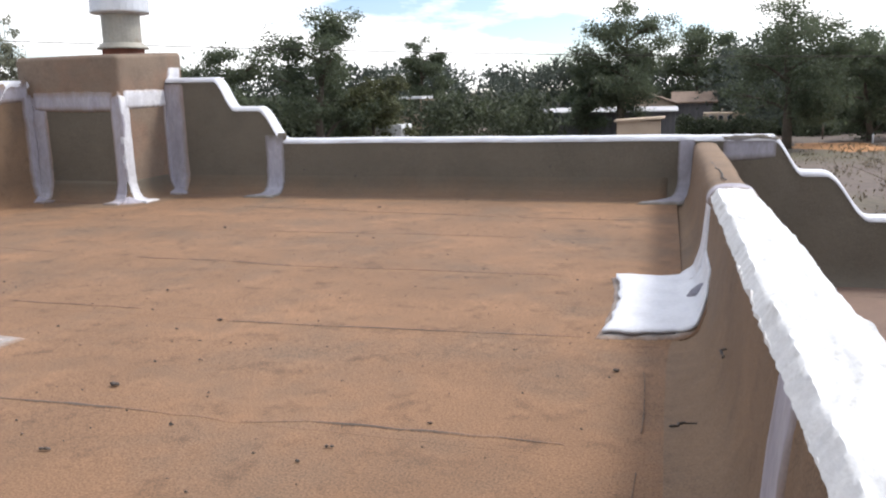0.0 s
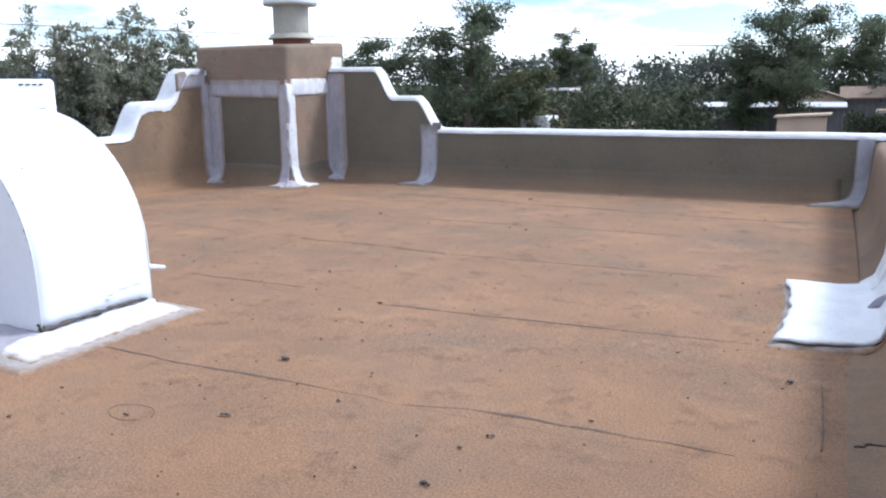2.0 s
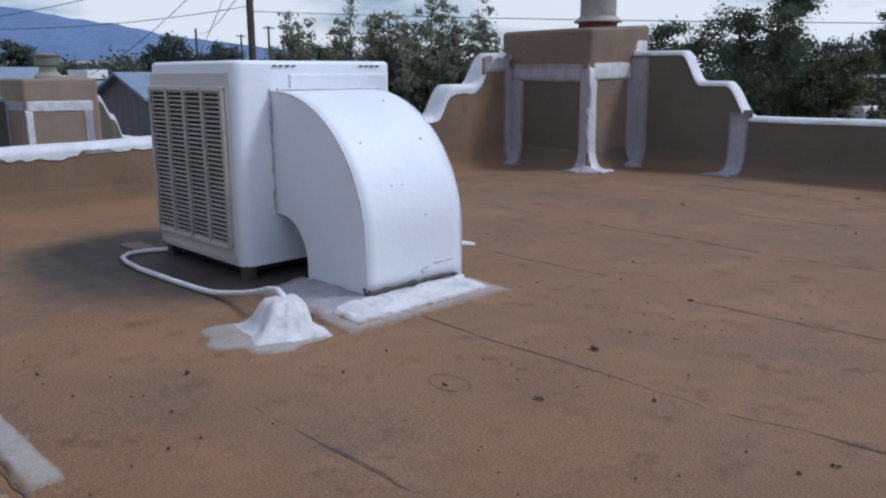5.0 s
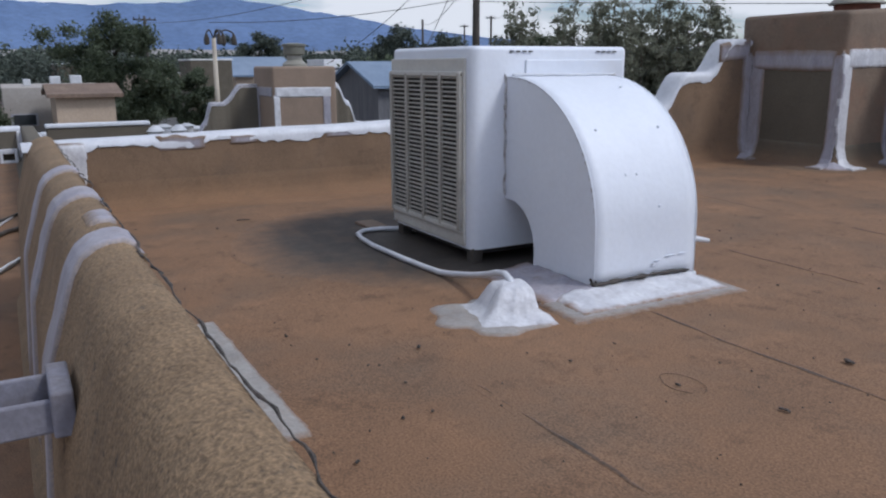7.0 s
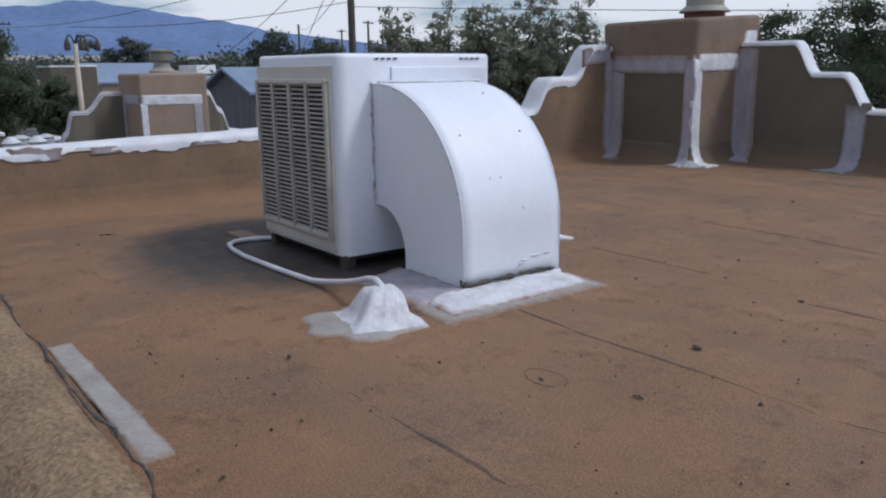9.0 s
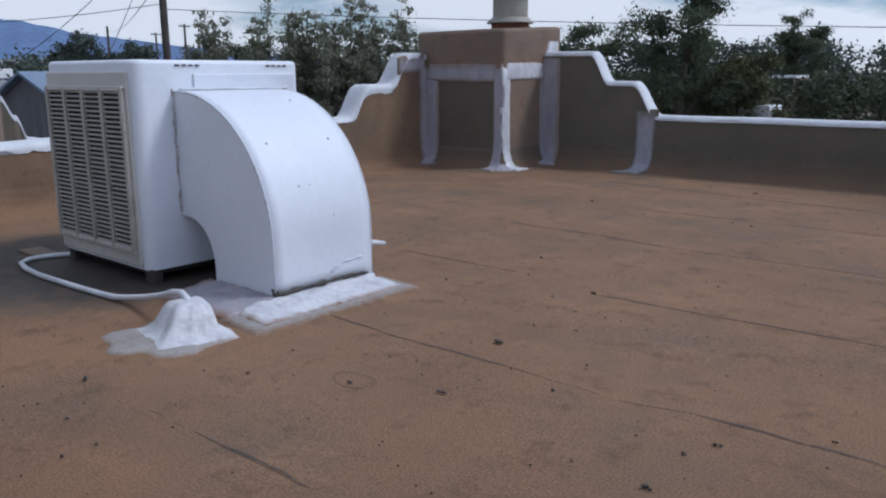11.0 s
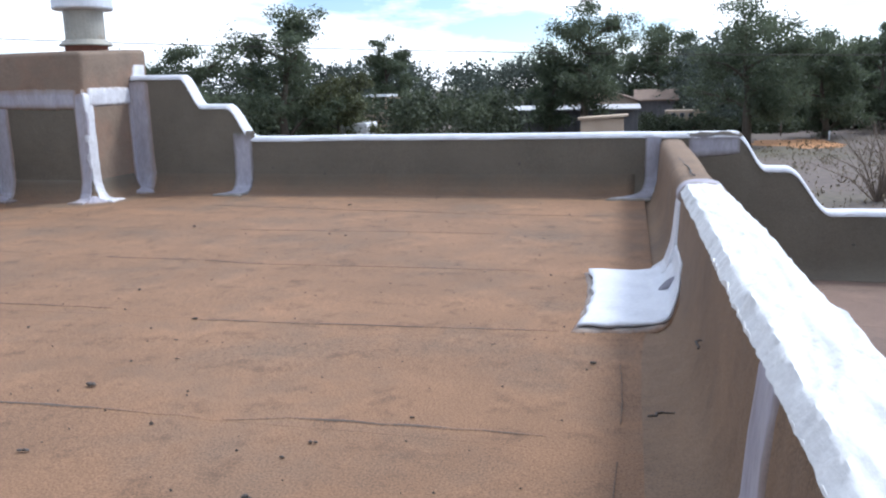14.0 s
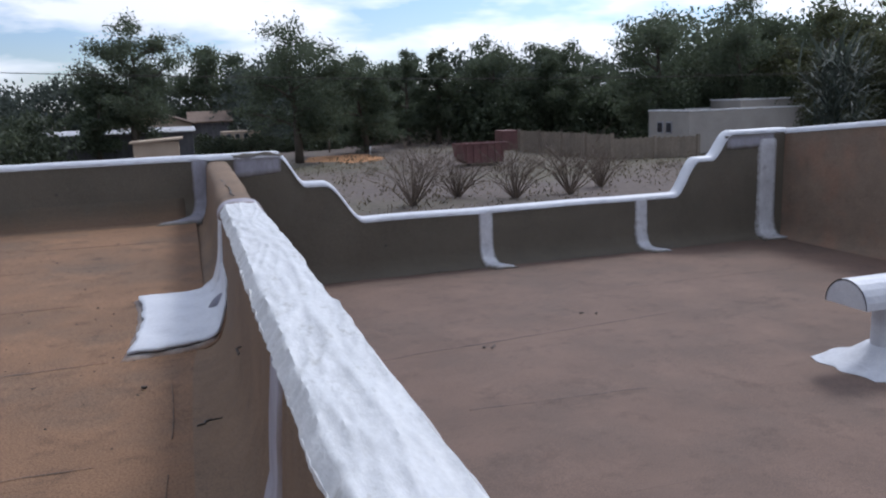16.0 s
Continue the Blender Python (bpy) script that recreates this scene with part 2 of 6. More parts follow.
M_REDBIN = surface("faded_red_steel", (0.11, 0.046, 0.046), (0.16, 0.072, 0.066), 1.2, 0.7, 8, 0.12)
M_FENCE = surface("tan_plank_fence", (0.19, 0.155, 0.12), (0.25, 0.205, 0.16), 0.8, 0.9, 8, 0.12, piece=0.18)
M_POLE = surface("dark_wooden_pole", (0.035, 0.030, 0.027), (0.065, 0.055, 0.045), 2.0, 0.9, 20, 0.2)
M_GREYPOLE = surface("pale_pole_paint", (0.42, 0.37, 0.30), (0.50, 0.44, 0.36), 2.0, 0.7, 20, 0.1)
M_PANE = surface("dark_window_glass", (0.03, 0.035, 0.04), (0.05, 0.055, 0.06), 2.0, 0.12, 20, 0.0, 0)
# distance haze is mixed into the colours of the range and the plain
M_MOUNT = surface("haze_tinted_mountain", (0.085, 0.135, 0.25), (0.115, 0.175, 0.31), 0.004, 1.0, 0.03, 0.12, 0, stretch=(1, 1, 2.2))
M_PLAIN = surface("haze_tinted_plain", (0.20, 0.20, 0.20), (0.28, 0.26, 0.24), 0.004, 1.0, 0.03, 0.1, 0)

M_SHEDROOF = surface("dull_metal_roof", (0.36, 0.36, 0.37), (0.46, 0.46, 0.47), 1.0, 0.55, 8, 0.06, stain=(0.2, 0.16, 0.14), stain_scale=1.2, stain_cut=(0.5, 0.65))


@functools.cache
def covering(kind, base):
    """A thin brushed covering of one kind over one base, which shows through where it wears out."""
    a = {"lap": dict(dark=(0.026, 0.021, 0.018), light=(0.055, 0.042, 0.033), scale=9.0, rough=0.8, grain=120, grain_amount=0.3, bump=0.1, film=(0.50, 1.05, 40.0, 0.92)),
         "sand": dict(dark=(0.185, 0.102, 0.053), light=(0.235, 0.132, 0.070), scale=2.0, rough=0.95, grain=150, grain_amount=0.25, bump=0.12, film=(0.45, 1.45, 4.0, 0.95)),
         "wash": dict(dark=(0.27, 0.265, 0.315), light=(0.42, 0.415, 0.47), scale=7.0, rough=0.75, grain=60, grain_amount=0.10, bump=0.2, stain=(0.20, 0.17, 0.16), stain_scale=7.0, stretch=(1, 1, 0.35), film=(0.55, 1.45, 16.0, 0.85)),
         "white": dict(dark=(0.50, 0.50, 0.53), light=(0.64, 0.645, 0.67), scale=8.0, rough=0.55, grain=60, grain_amount=0.08, bump=0.25, stain=(0.33, 0.32, 0.34), stain_scale=9.0, film=(0.50, 1.05, 22.0, 0.97)),
         "film": dict(dark=(0.26, 0.26, 0.255), light=(0.38, 0.38, 0.37), scale=9.0, rough=0.6, grain=80, grain_amount=0.12, bump=0.3, stain=(0.27, 0.23, 0.20), stain_scale=12.0, film=(0.52, 1.1, 26.0, 0.75)),
         # dark stain that also carries the shade put on the roof round the cooler
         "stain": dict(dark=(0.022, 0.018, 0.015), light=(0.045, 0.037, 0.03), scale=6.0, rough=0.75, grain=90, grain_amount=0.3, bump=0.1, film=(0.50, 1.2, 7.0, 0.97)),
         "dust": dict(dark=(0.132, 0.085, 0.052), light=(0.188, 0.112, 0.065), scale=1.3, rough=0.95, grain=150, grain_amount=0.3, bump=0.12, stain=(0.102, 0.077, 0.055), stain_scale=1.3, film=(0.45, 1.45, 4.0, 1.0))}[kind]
    return surface(kind + "_over_" + base, over=base, **a)


KINDS = {M_WASH.name: "wash", M_WHITE.name: "white", M_EDGE.name: "film"}


# ---- builders ----
def link(name, verts, faces, material, parent=None, label="", smooth=False):
    me = bpy.data.meshes.new(name)
    me.from_pydata([tuple(v) for v in verts], [], [tuple(f) for f in faces])
    me.materials.append(material)
    if smooth:
        me.polygons.foreach_set("use_smooth", [True] * len(me.polygons))
    me.update()
    ob = new(name, me)
    ob.parent = parent
    return tagged(ob, label)


def part(name, bm, material, parent=None, label="", smooth=False):
    """Links a bmesh as one mesh object under a thing or a part."""
    me = bpy.data.meshes.new(name)
    bmesh.ops.recalc_face_normals(bm, faces=bm.faces[:])
    bm.to_mesh(me)
    bm.free()
    me.materials.append(material)
    if smooth:
        me.polygons.foreach_set("use_smooth", [True] * len(me.polygons))
    ob = new(name, me)
    ob.parent = parent
    return tagged(ob, label)


def empty(name, label, category, m=None, group="", kind=""):
    ob = new(name)
    ob.empty_display_size = 0.1
    if m is not None:
        ob.matrix_world = m
    return tagged(ob, label, category, group, kind)


def box_bm(x0, x1, y0, y1, z0, z1, bevel=0.0, seg=2):
    bm = bmesh.new()
    bmesh.ops.create_cube(bm, size=1, matrix=Matrix.LocRotScale(((x0 + x1) / 2, (y0 + y1) / 2, (z0 + z1) / 2), None, (x1 - x0, y1 - y0, z1 - z0)))
    if bevel:
        bmesh.ops.bevel(bm, geom=bm.edges[:], offset=bevel, segments=seg, affect="EDGES", profile=0.5)
    return bm


def box(name, x0, x1, y0, y1, z0, z1, material, parent=None, label="", bevel=0.0, seg=2):
    return part(name, box_bm(x0, x1, y0, y1, z0, z1, bevel, seg), material, parent, label)


def tube_data(path, radii, sides=8, cap=True):
    path = [Vector(p) for p in path]
    verts, faces = [], []
    for i, p in enumerate(path):
        d = (path[min(i + 1, len(path) - 1)] - path[max(i - 1, 0)]).normalized()
        a = d.cross(Vector((0, 0, 1)) if abs(d.z) < 0.9 else Vector((1, 0, 0))).normalized()
        b = d.cross(a)
        r = radii[i] if hasattr(radii, "__len__") else radii
        for k in range(sides):
            t = 2 * math.pi * k / sides
            verts.append(p + (a * math.cos(t) + b * math.sin(t)) * r)
    for i in range(len(path) - 1):
        for k in range(sides):
            j = (k + 1) % sides
            faces.append((i * sides + k, i * sides + j, (i + 1) * sides + j, (i + 1) * sides + k))
    if cap:
        faces.append(tuple(range(sides - 1, -1, -1)))
        faces.append(tuple(range((len(path) - 1) * sides, len(path) * sides)))
    return verts, faces


def tube(name, path, radii, material, parent=None, label="", sides=8):
    return link(name, *tube_data(path, radii, sides), material, parent, label, smooth=True)


def lathe(name, rings, centre, material, parent=None, label="", sides=28):
    """rings: (radius, z) from the bottom up."""
    verts, faces = [], []
    for r, z in rings:
        for k in range(sides):
            t = 2 * math.pi * k / sides
            verts.append((centre[0] + r * math.cos(t), centre[1] + r * math.sin(t), centre[2] + z))
    for i in range(len(rings) - 1):
        for k in range(sides):
            j = (k + 1) % sides
            faces.append((i * sides + k, i * sides + j, (i + 1) * sides + j, (i + 1) * sides + k))
    faces.append(tuple(range(sides - 1, -1, -1)))
    faces.append(tuple(range((len(rings) - 1) * sides, len(rings) * sides)))
    return link(name, verts, faces, material, parent, label)


def wob(*k, size=1.0, scale=1.0):
    return noise.noise(Vector((*k, 0.37, 0.71)[:3]) * scale) * size


def set_cover(ob, values):
    """Stores for each corner of a thin covering how thickly it lies there."""
    a = ob.data.attributes.new("cover", "FLOAT", "POINT")
    a.data.foreach_set("value", values)
    return ob


def sheet(name, nu, nv, place, material, parent=None, label="", thick=0.006, smooth=True, cover=None):
    """A closed thin skin over place(u, v) -> (point, outward normal), u and v from 0 to 1."""
    top, low = [], []
    for i in range(nu + 1):
        for j in range(nv + 1):
            p, n = place(i / nu, j / nv)
            p, n = Vector(p), Vector(n).normalized()
            c = cover(i / nu, j / nv) if cover else 1
            # a covering feathers out into what it lies on
            top.append(p + n * (thick * min(1, c * 2) - 0.012 * max(0, 1 - c / 0.12)))
            low.append(p - n * (0.016 if cover else 0.002))
    k = len(top)
    at = lambda i, j: i * (nv + 1) + j
    faces = []
    for i in range(nu):
        for j in range(nv):
            q = (at(i, j), at(i + 1, j), at(i + 1, j + 1), at(i, j + 1))
            faces += [q, tuple(k + x for x in reversed(q))]
    edge = [at(i, 0) for i in range(nu)] + [at(nu, j) for j in range(nv)] + [at(i, nv) for i in range(nu, 0, -1)] + [at(0, j) for j in range(nv, 0, -1)]
    for a, b in zip(edge, edge[1:] + edge[:1]):
        faces.append((a, k + a, k + b, b))
    ob = link(name, top + low, faces, material, parent, label, smooth)
    if cover:
        set_cover(ob, [cover(i / nu, j / nv) for i in range(nu + 1) for j in range(nv + 1)] * 2)
    return ob


def smooth01(t):
    t = min(1, max(0, t))
    return t * t * (3 - 2 * t)


def steps(x, knots):
    """Height of a wall's top at x: flat between (x0, x1, z0, z1) drops, which are rounded."""
    z = knots[0][2]
    for x0, x1, z0, z1 in knots:
        if x >= x1:
            z = z1
        elif x > x0:
            return z0 + (z1 - z0) * smooth01((x - x0) / (x1 - x0))
    return z


def loft(name, run, section, put, material, parent=None, label="", smooth=True):
    """A solid drawn along run; section(s) gives its outline (d, z), and put(s, d, z) the place."""
    verts, faces, m = [], [], 0
    for s in run:
        pts = section(s)
        m = len(pts)
        verts += [put(s, d, z) for d, z in pts]
    for i in range(len(run) - 1):
        for k in range(m):
            j = (k + 1) % m
            faces.append((i * m + k, (i + 1) * m + k, (i + 1) * m + j, i * m + j))
    faces.append(tuple(range(m)))
    faces.append(tuple(range((len(run) - 1) * m, len(run) * m))[::-1])
    bm = bmesh.new()
    vs = [bm.verts.new(v) for v in verts]
    for f in faces:
        bm.faces.new([vs[i] for i in f])
    ob = part(name, bm, material, parent, label, smooth)
    mod = ob.modifiers.new("edges", "EDGE_SPLIT")
    mod.split_angle = radians(50)
    return ob


def spread(a, b, step):
    n = max(1, round(abs(b - a) / step))
    return [a + (b - a) * i / n for i in range(n + 1)]


def ribbon(name, path, across, widths, material, parent=None, label="", thick=0.006, ragged=0.012, shift=(0, 0), seed=0.0, fade=(0.35, 0.35), ends=(0.03, 0.05), base="brown_stucco"):
    """A brushed band: path of (point, normal), its width and sideways shift running from first to last."""
    path = [(Vector(p), Vector(n)) for p, n in path]
    across = Vector(across)

    def place(u, v):
        f = u * (len(path) - 1)
        i = min(int(f), len(path) - 2)
        k = f - i
        p = path[i][0].lerp(path[i + 1][0], k)
        n = path[i][1].lerp(path[i + 1][1], k)
        w = widths[0] + (widths[1] - widths[0]) * u ** 5
        side = 2 * v - 1
        edge = side * w / 2
        if abs(side) > 0.9:
            edge += wob(p.x * 9 + seed, p.y * 9 + side * 3, p.z * 9, size=ragged * 2) + wob(p.x * 34 + seed, p.y * 34 + side * 3, p.z * 34, size=ragged)
        q = p + across * (edge + shift[0] + (shift[1] - shift[0]) * u ** 4)
        return q + n * wob(q.x * 14, q.y * 14, q.z * 14 + seed, size=0.004), n

    length = sum((path[i + 1][0] - path[i][0]).length for i in range(len(path) - 1))

    def cover(u, v):
        a = min(1, v / fade[0]) if fade[0] else 1
        b = min(1, (1 - v) / fade[1]) if fade[1] else 1
        c = min(1, u * length / ends[0]) if ends[0] else 1
        d = min(1, (1 - u) * length / ends[1]) if ends[1] else 1
        return min(a, b, c, d)

    return sheet(name, max(14, int(length / 0.025)), 12, place, covering(KINDS[material.name], base), parent, label, thick, True, cover)


# ---- the roofs ----
def structure(ob, label, category):
    return tagged(ob, label, category, kind="structure")


floor_main = box("floor", -6.0, 0.45, 0.2, 7.3, -0.3, -0.012, M_ROOF)
structure(floor_main, "flat roof of tan mineral roll roofing with dark laps", "roof")
floor_low = box("floor_lower_wing", 0.45, 7.0, -4.0, 7.3, -0.95, -0.642, M_LOW)
structure(floor_low, "lower flat roof of faded brown roll roofing", "roof")
floor_south = box("floor_south", -15.4, 0.45, -6.0, 0.2, -0.95, -0.60, M_ROOF)
structure(floor_south, "lower tan roof beyond the gritty parapet", "roof")
house_body = box("wall_outer", -9.25, 6.95, -5.95, 7.35, -3.4, -0.96, M_STUCCO)
structure(house_body, "brown stucco outer wall of the house", "wall")
south_body = box("wall_outer_south", -15.35, -9.26, -5.95, 0.3, -3.4, -0.96, M_STUCCO)
structure(south_body, "brown stucco outer wall of the southern wing", "wall")


def seam(x, y):
    """How far a lap strays from its straight line."""
    return wob(x * 1.3, y * 7, size=0.012)


def lap_line(parent, x0, x1, y0, y1, z, strength, base="roll_roofing"):
    """The dark edge of a lap: bitumen showing in an uneven line that fades where dust lies over it."""
    def place(u, v):
        x = x0 + (x1 - x0) * u
        y = y0 + (y1 - y0) * u + wob(x * 2.3, y0 * 3, size=0.014) + wob(x * 9, y0 * 5, size=0.007)
        q = z + (rise(y) if z > -0.3 else 0) + wob(x * 1.1, y * 1.1, 3, size=0.006)
        return (x, y + (v - 0.5) * 0.034, q), (0, 0, 1)

    def cover(u, v):
        x = x0 + (x1 - x0) * u
        along = 0.62 + 0.75 * wob(x * 2.6, y0 * 2, 5) + 0.5 * wob(x * 11, y0, 2)
        return max(0, min(1, strength * along * min(1, 9 * u + 0.4, 5 * (1 - u)) * max(0, 1 - abs(v - 0.5 - 0.14 * wob(x * 14, y0, 8)) / (0.16 + 0.22 * max(0, 0.4 + wob(x * 3.3, y0, 1))))))

    sheet("lap_line", max(8, int((x1 - x0) / 0.02)), 14, place, covering("lap", base), parent, "", 0.0012, True, cover)


def roofing_strips(parent, x0, x1, ys, z, material):
    """Rolls laid side by side, each lapping 6 mm over the one before."""
    for y0, y1 in zip(ys, ys[1:]):
        nx = 50
        verts = []
        for i in range(nx + 1):
            x = x0 + (x1 - x0) * i / nx
            e0, e1 = y0 + seam(x, y0), y1 + seam(x, y1)
            for k in range(5):
                t = k / 4
                y = e0 - 0.03 + (e1 - e0 + 0.03) * t
                verts.append((x, y, z - 0.0004 + 0.0003 * (1 - t) + (rise(y) if x0 < 0 else 0) + wob(x * 1.1, y * 1.1, 3, size=0.006)))
            verts.append((x, e0 - 0.03, z - 0.012 + (rise(e0) if x0 < 0 else 0)))
        faces = [(i * 6 + k, (i + 1) * 6 + k, (i + 1) * 6 + k + 1, i * 6 + k + 1) for i in range(nx) for k in range(4)]
        faces += [(i * 6, i * 6 + 5, (i + 1) * 6 + 5, (i + 1) * 6) for i in range(nx)]
        link("roofing_strip", verts, faces, material, parent)


# the main roof's slight fall
def rise(y):
    """The main roof climbs a little towards its far end."""
    return 0.042 * min(1, max(0, (y - 2.5) / 4.3))


def west_shift(y):
    """The western parapet leans in towards the chimney."""
    return 0.26 * smooth01((y - 2.8) / 3.6)


NORTH = [(-4.11, -3.90, 1.165, 0.88), (-3.65, -3.39, 0.88, 0.572), (0.95, 1.20, 0.572, 0.285), (1.36, 1.72, 0.285, -0.08),
         (5.05, 5.33, -0.08, 0.28), (5.49, 5.75, 0.28, 0.545)]
WEST = [(0.0, 5.5, 0.45, 0.555), (5.36, 5.61, 0.555, 0.855), (5.88, 6.16, 0.855, 1.16)]
YN, XW = 7.1, -5.88


def north_top(x):
    return steps(x, NORTH) + wob(x * 2.0, 1.7, size=0.008)


def west_top(y):
    if y < 5.36:
        return 0.455 + 0.0187 * y + wob(y * 2.0, 4.1, size=0.01)
    return steps(y, WEST[1:]) + wob(y * 2.0, 4.1, size=0.006)


def wall_section(top, base, face, thick, bottom, cove=0.13):
    f = face
    return [(f - cove, base - 0.05), (f - cove, base + 0.001), (f - cove * 0.5, base + 0.02), (f - cove * 0.18, base + 0.07), (f, base + 0.17),
            (f + 0.002, top - 0.045), (f + 0.012, top - 0.014), (f + 0.04, top), (f + thick - 0.04, top), (f + thick - 0.01, top - 0.014),
            (f + thick, top - 0.05), (f + thick, bottom)]


def cap_section(top, face, thick, front, back=0.05):
    f, g = face - 0.006, face + thick + 0.006
    return [(f, top - front), (f, top - 0.04), (f + 0.012, top - 0.008), (f + 0.042, top + 0.007), (g - 0.042, top + 0.007), (g - 0.012, top - 0.008),
            (g, top - back), (g - 0.02, top - back), (f + 0.05, top - 0.02), (f + 0.02, top - front)]


xs_w, xs_e = spread(-4.8, 0.44, 0.03), spread(0.44, 6.7, 0.03)
wall_north = loft("wall_north", xs_w, lambda x: wall_section(north_top(x), 0.038, YN, 0.17, -3.4), lambda x, d, z: (x, d + wob(x * 1.5, z * 2, size=0.008), z), M_STUCCO)
structure(wall_north, "brown stucco parapet with stepped scroll beside the chimney", "parapet")
wall_north_low = loft("wall_north_low", xs_e, lambda x: wall_section(north_top(x), -0.63, YN, 0.17, -3.4), lambda x, d, z: (x, d + wob(x * 1.5, z * 2, size=0.008), z), M_STUCCO)
structure(wall_north_low, "brown stucco parapet stepping down to the lower roof", "parapet")
cap_n = loft("trim_north", spread(-4.64, 6.45, 0.03), lambda x: cap_section(north_top(x), YN, 0.17, 0.026 + wob(x * 11, 2, size=0.018)), lambda x, d, z: (x, d + wob(x * 1.5, z * 2, size=0.008), z), M_WHITE)
structure(cap_n, "white elastomeric coating along the parapet top", "coping")
wall_west = loft("wall_west", spread(0.16, 6.5, 0.03), lambda y: wall_section(west_top(y), rise(y), -XW, 0.24, -3.4), lambda y, d, z: (-d + west_shift(y) - wob(y * 1.5, z * 2, size=0.008), y, z), M_WARM)
structure(wall_west, "brown stucco parapet with stepped scroll beside the chimney", "parapet")
cap_w = loft("trim_west", spread(0.14, 6.39, 0.03), lambda y: cap_section(west_top(y), -XW, 0.24, 0.052 + wob(y * 4, 2, size=0.05) + wob(y * 15, 2, size=0.03) + wob(y * 41, 2, size=0.014)), lambda y, d, z: (-d + west_shift(y) - wob(y * 1.5, z * 2, size=0.008), y, z), M_WHITE)
structure(cap_w, "ragged white coating along the parapet top", "coping")
wall_east = loft("wall_east", spread(-4.0, 7.25, 0.1), lambda y: wall_section(0.53 + 0.085 * (7.2 - y) if y > 5 else 0.717, -0.63, 6.42, 0.25, -3.4), lambda y, d, z: (d, y, z), M_CHIM)
structure(wall_east, "tan stucco wall closing the lower roof", "wall")
cap_e = loft("trim_east", spread(-4.0, 7.25, 0.1), lambda y: cap_section(0.53 + 0.085 * (7.2 - y) if y > 5 else 0.717, 6.42, 0.25, 0.05), lambda y, d, z: (d, y, z), M_WHITE)
structure(cap_e, "white coating along the wall top", "coping")

# the low wall between the two roofs
def mid_section(y):
    a = wob(y * 1.6, 8.0, size=0.01)
    t = 0.485 + 0.012 * smooth01((y - 4.2) / 2) * 3
    return [(0.13, -0.05), (0.14, 0.001), (0.215, 0.010), (0.265, 0.035), (0.30, 0.085), (0.322, 0.17), (0.335 + a, 0.40), (0.342 + a, t - 0.035), (0.365 + a, t - 0.008),
            (0.40 + a, t), (0.48 + a, t), (0.515 + a, t - 0.01), (0.535 + a, t - 0.04), (0.545 + a, 0.3), (0.56, -0.45), (0.62, -0.60), (0.70, -0.629), (0.70, -0.7)]


wall_mid = loft("wall_middle", spread(0.2, 7.11, 0.04), mid_section, lambda y, d, z: (d, y, z), M_WARM)
structure(wall_mid, "low tan stucco wall dividing the two roofs", "parapet")

# the rounded gritty parapet nearest the camera
def south_section(x):
    a, t = wob(x * 1.2, 6.0, size=0.006), 0.492 + wob(x * 1.7, 2.2, size=0.008)
    return [(0.52, -0.05), (0.50, 0.001), (0.42, 0.02), (0.37, 0.07), (0.345, 0.17), (0.335 + a, t - 0.035), (0.325 + a, t - 0.012), (0.30 + a, t + 0.001), (0.27 + a, t), (0.232, t - 0.012), (0.198, t - 0.036),
            (0.174, t - 0.075), (0.152, t - 0.14), (0.122, t - 0.24), (0.085, t - 0.36), (0.04, -0.52), (0.0, -0.598), (0.0, -0.7)]


wall_south = loft("wall_south", spread(-6.1, 0.5, 0.04), south_section, lambda x, d, z: (x, d, z), M_GRIT)
structure(wall_south, "rounded gritty tan parapet with worn granules", "parapet")
wall_far_west = loft("wall_far_west", spread(-6.0, 0.3, 0.1), lambda y: wall_section(-0.03, -0.6, 15.2, 0.25, -3.4), lambda y, d, z: (-d, y, z), M_STUCCO)
structure(wall_far_west, "low brown parapet of the southern roof", "parapet")
cap_f = loft("trim_far_west", spread(-6.0, 0.3, 0.1), lambda y: cap_section(-0.03, 15.2, 0.25, 0.07), lambda y, d, z: (-d, y, z), M_WHITE)
structure(cap_f, "white coating on the southern parapet", "coping")
wall_far_north = loft("wall_far_north", spread(-15.4, -6.1, 0.1), lambda x: wall_section(-0.03, -0.6, 0.3, 0.22, -3.4), lambda x, d, z: (x, d, z), M_STUCCO)
structure(wall_far_north, "low brown parapet west of the main roof", "parapet")


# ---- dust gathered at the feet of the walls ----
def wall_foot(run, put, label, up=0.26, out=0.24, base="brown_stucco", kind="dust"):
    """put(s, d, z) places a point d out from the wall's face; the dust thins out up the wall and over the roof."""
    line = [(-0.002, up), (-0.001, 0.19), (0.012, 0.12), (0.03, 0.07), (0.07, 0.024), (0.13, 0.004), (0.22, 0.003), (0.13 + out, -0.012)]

    def place(u, v):
        f = v * (len(line) - 1) * 0.9999
        i = int(f)
        k = f - i
        d, z = (line[i][j] + (line[i + 1][j] - line[i][j]) * k for j in (0, 1))
        t = smooth01(d / 0.1)
        s = run[0] + (run[1] - run[0]) * u
        p, q, r = put(s, d, z), put(s, d + 1 - t, z), put(s, d, z + t)
        return p, (Vector(q) - Vector(p)) + (Vector(r) - Vector(p))

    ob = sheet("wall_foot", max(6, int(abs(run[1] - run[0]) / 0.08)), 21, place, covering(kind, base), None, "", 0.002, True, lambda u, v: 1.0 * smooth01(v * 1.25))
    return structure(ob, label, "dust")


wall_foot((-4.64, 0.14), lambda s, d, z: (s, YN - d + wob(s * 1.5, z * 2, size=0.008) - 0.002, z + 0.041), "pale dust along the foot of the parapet")
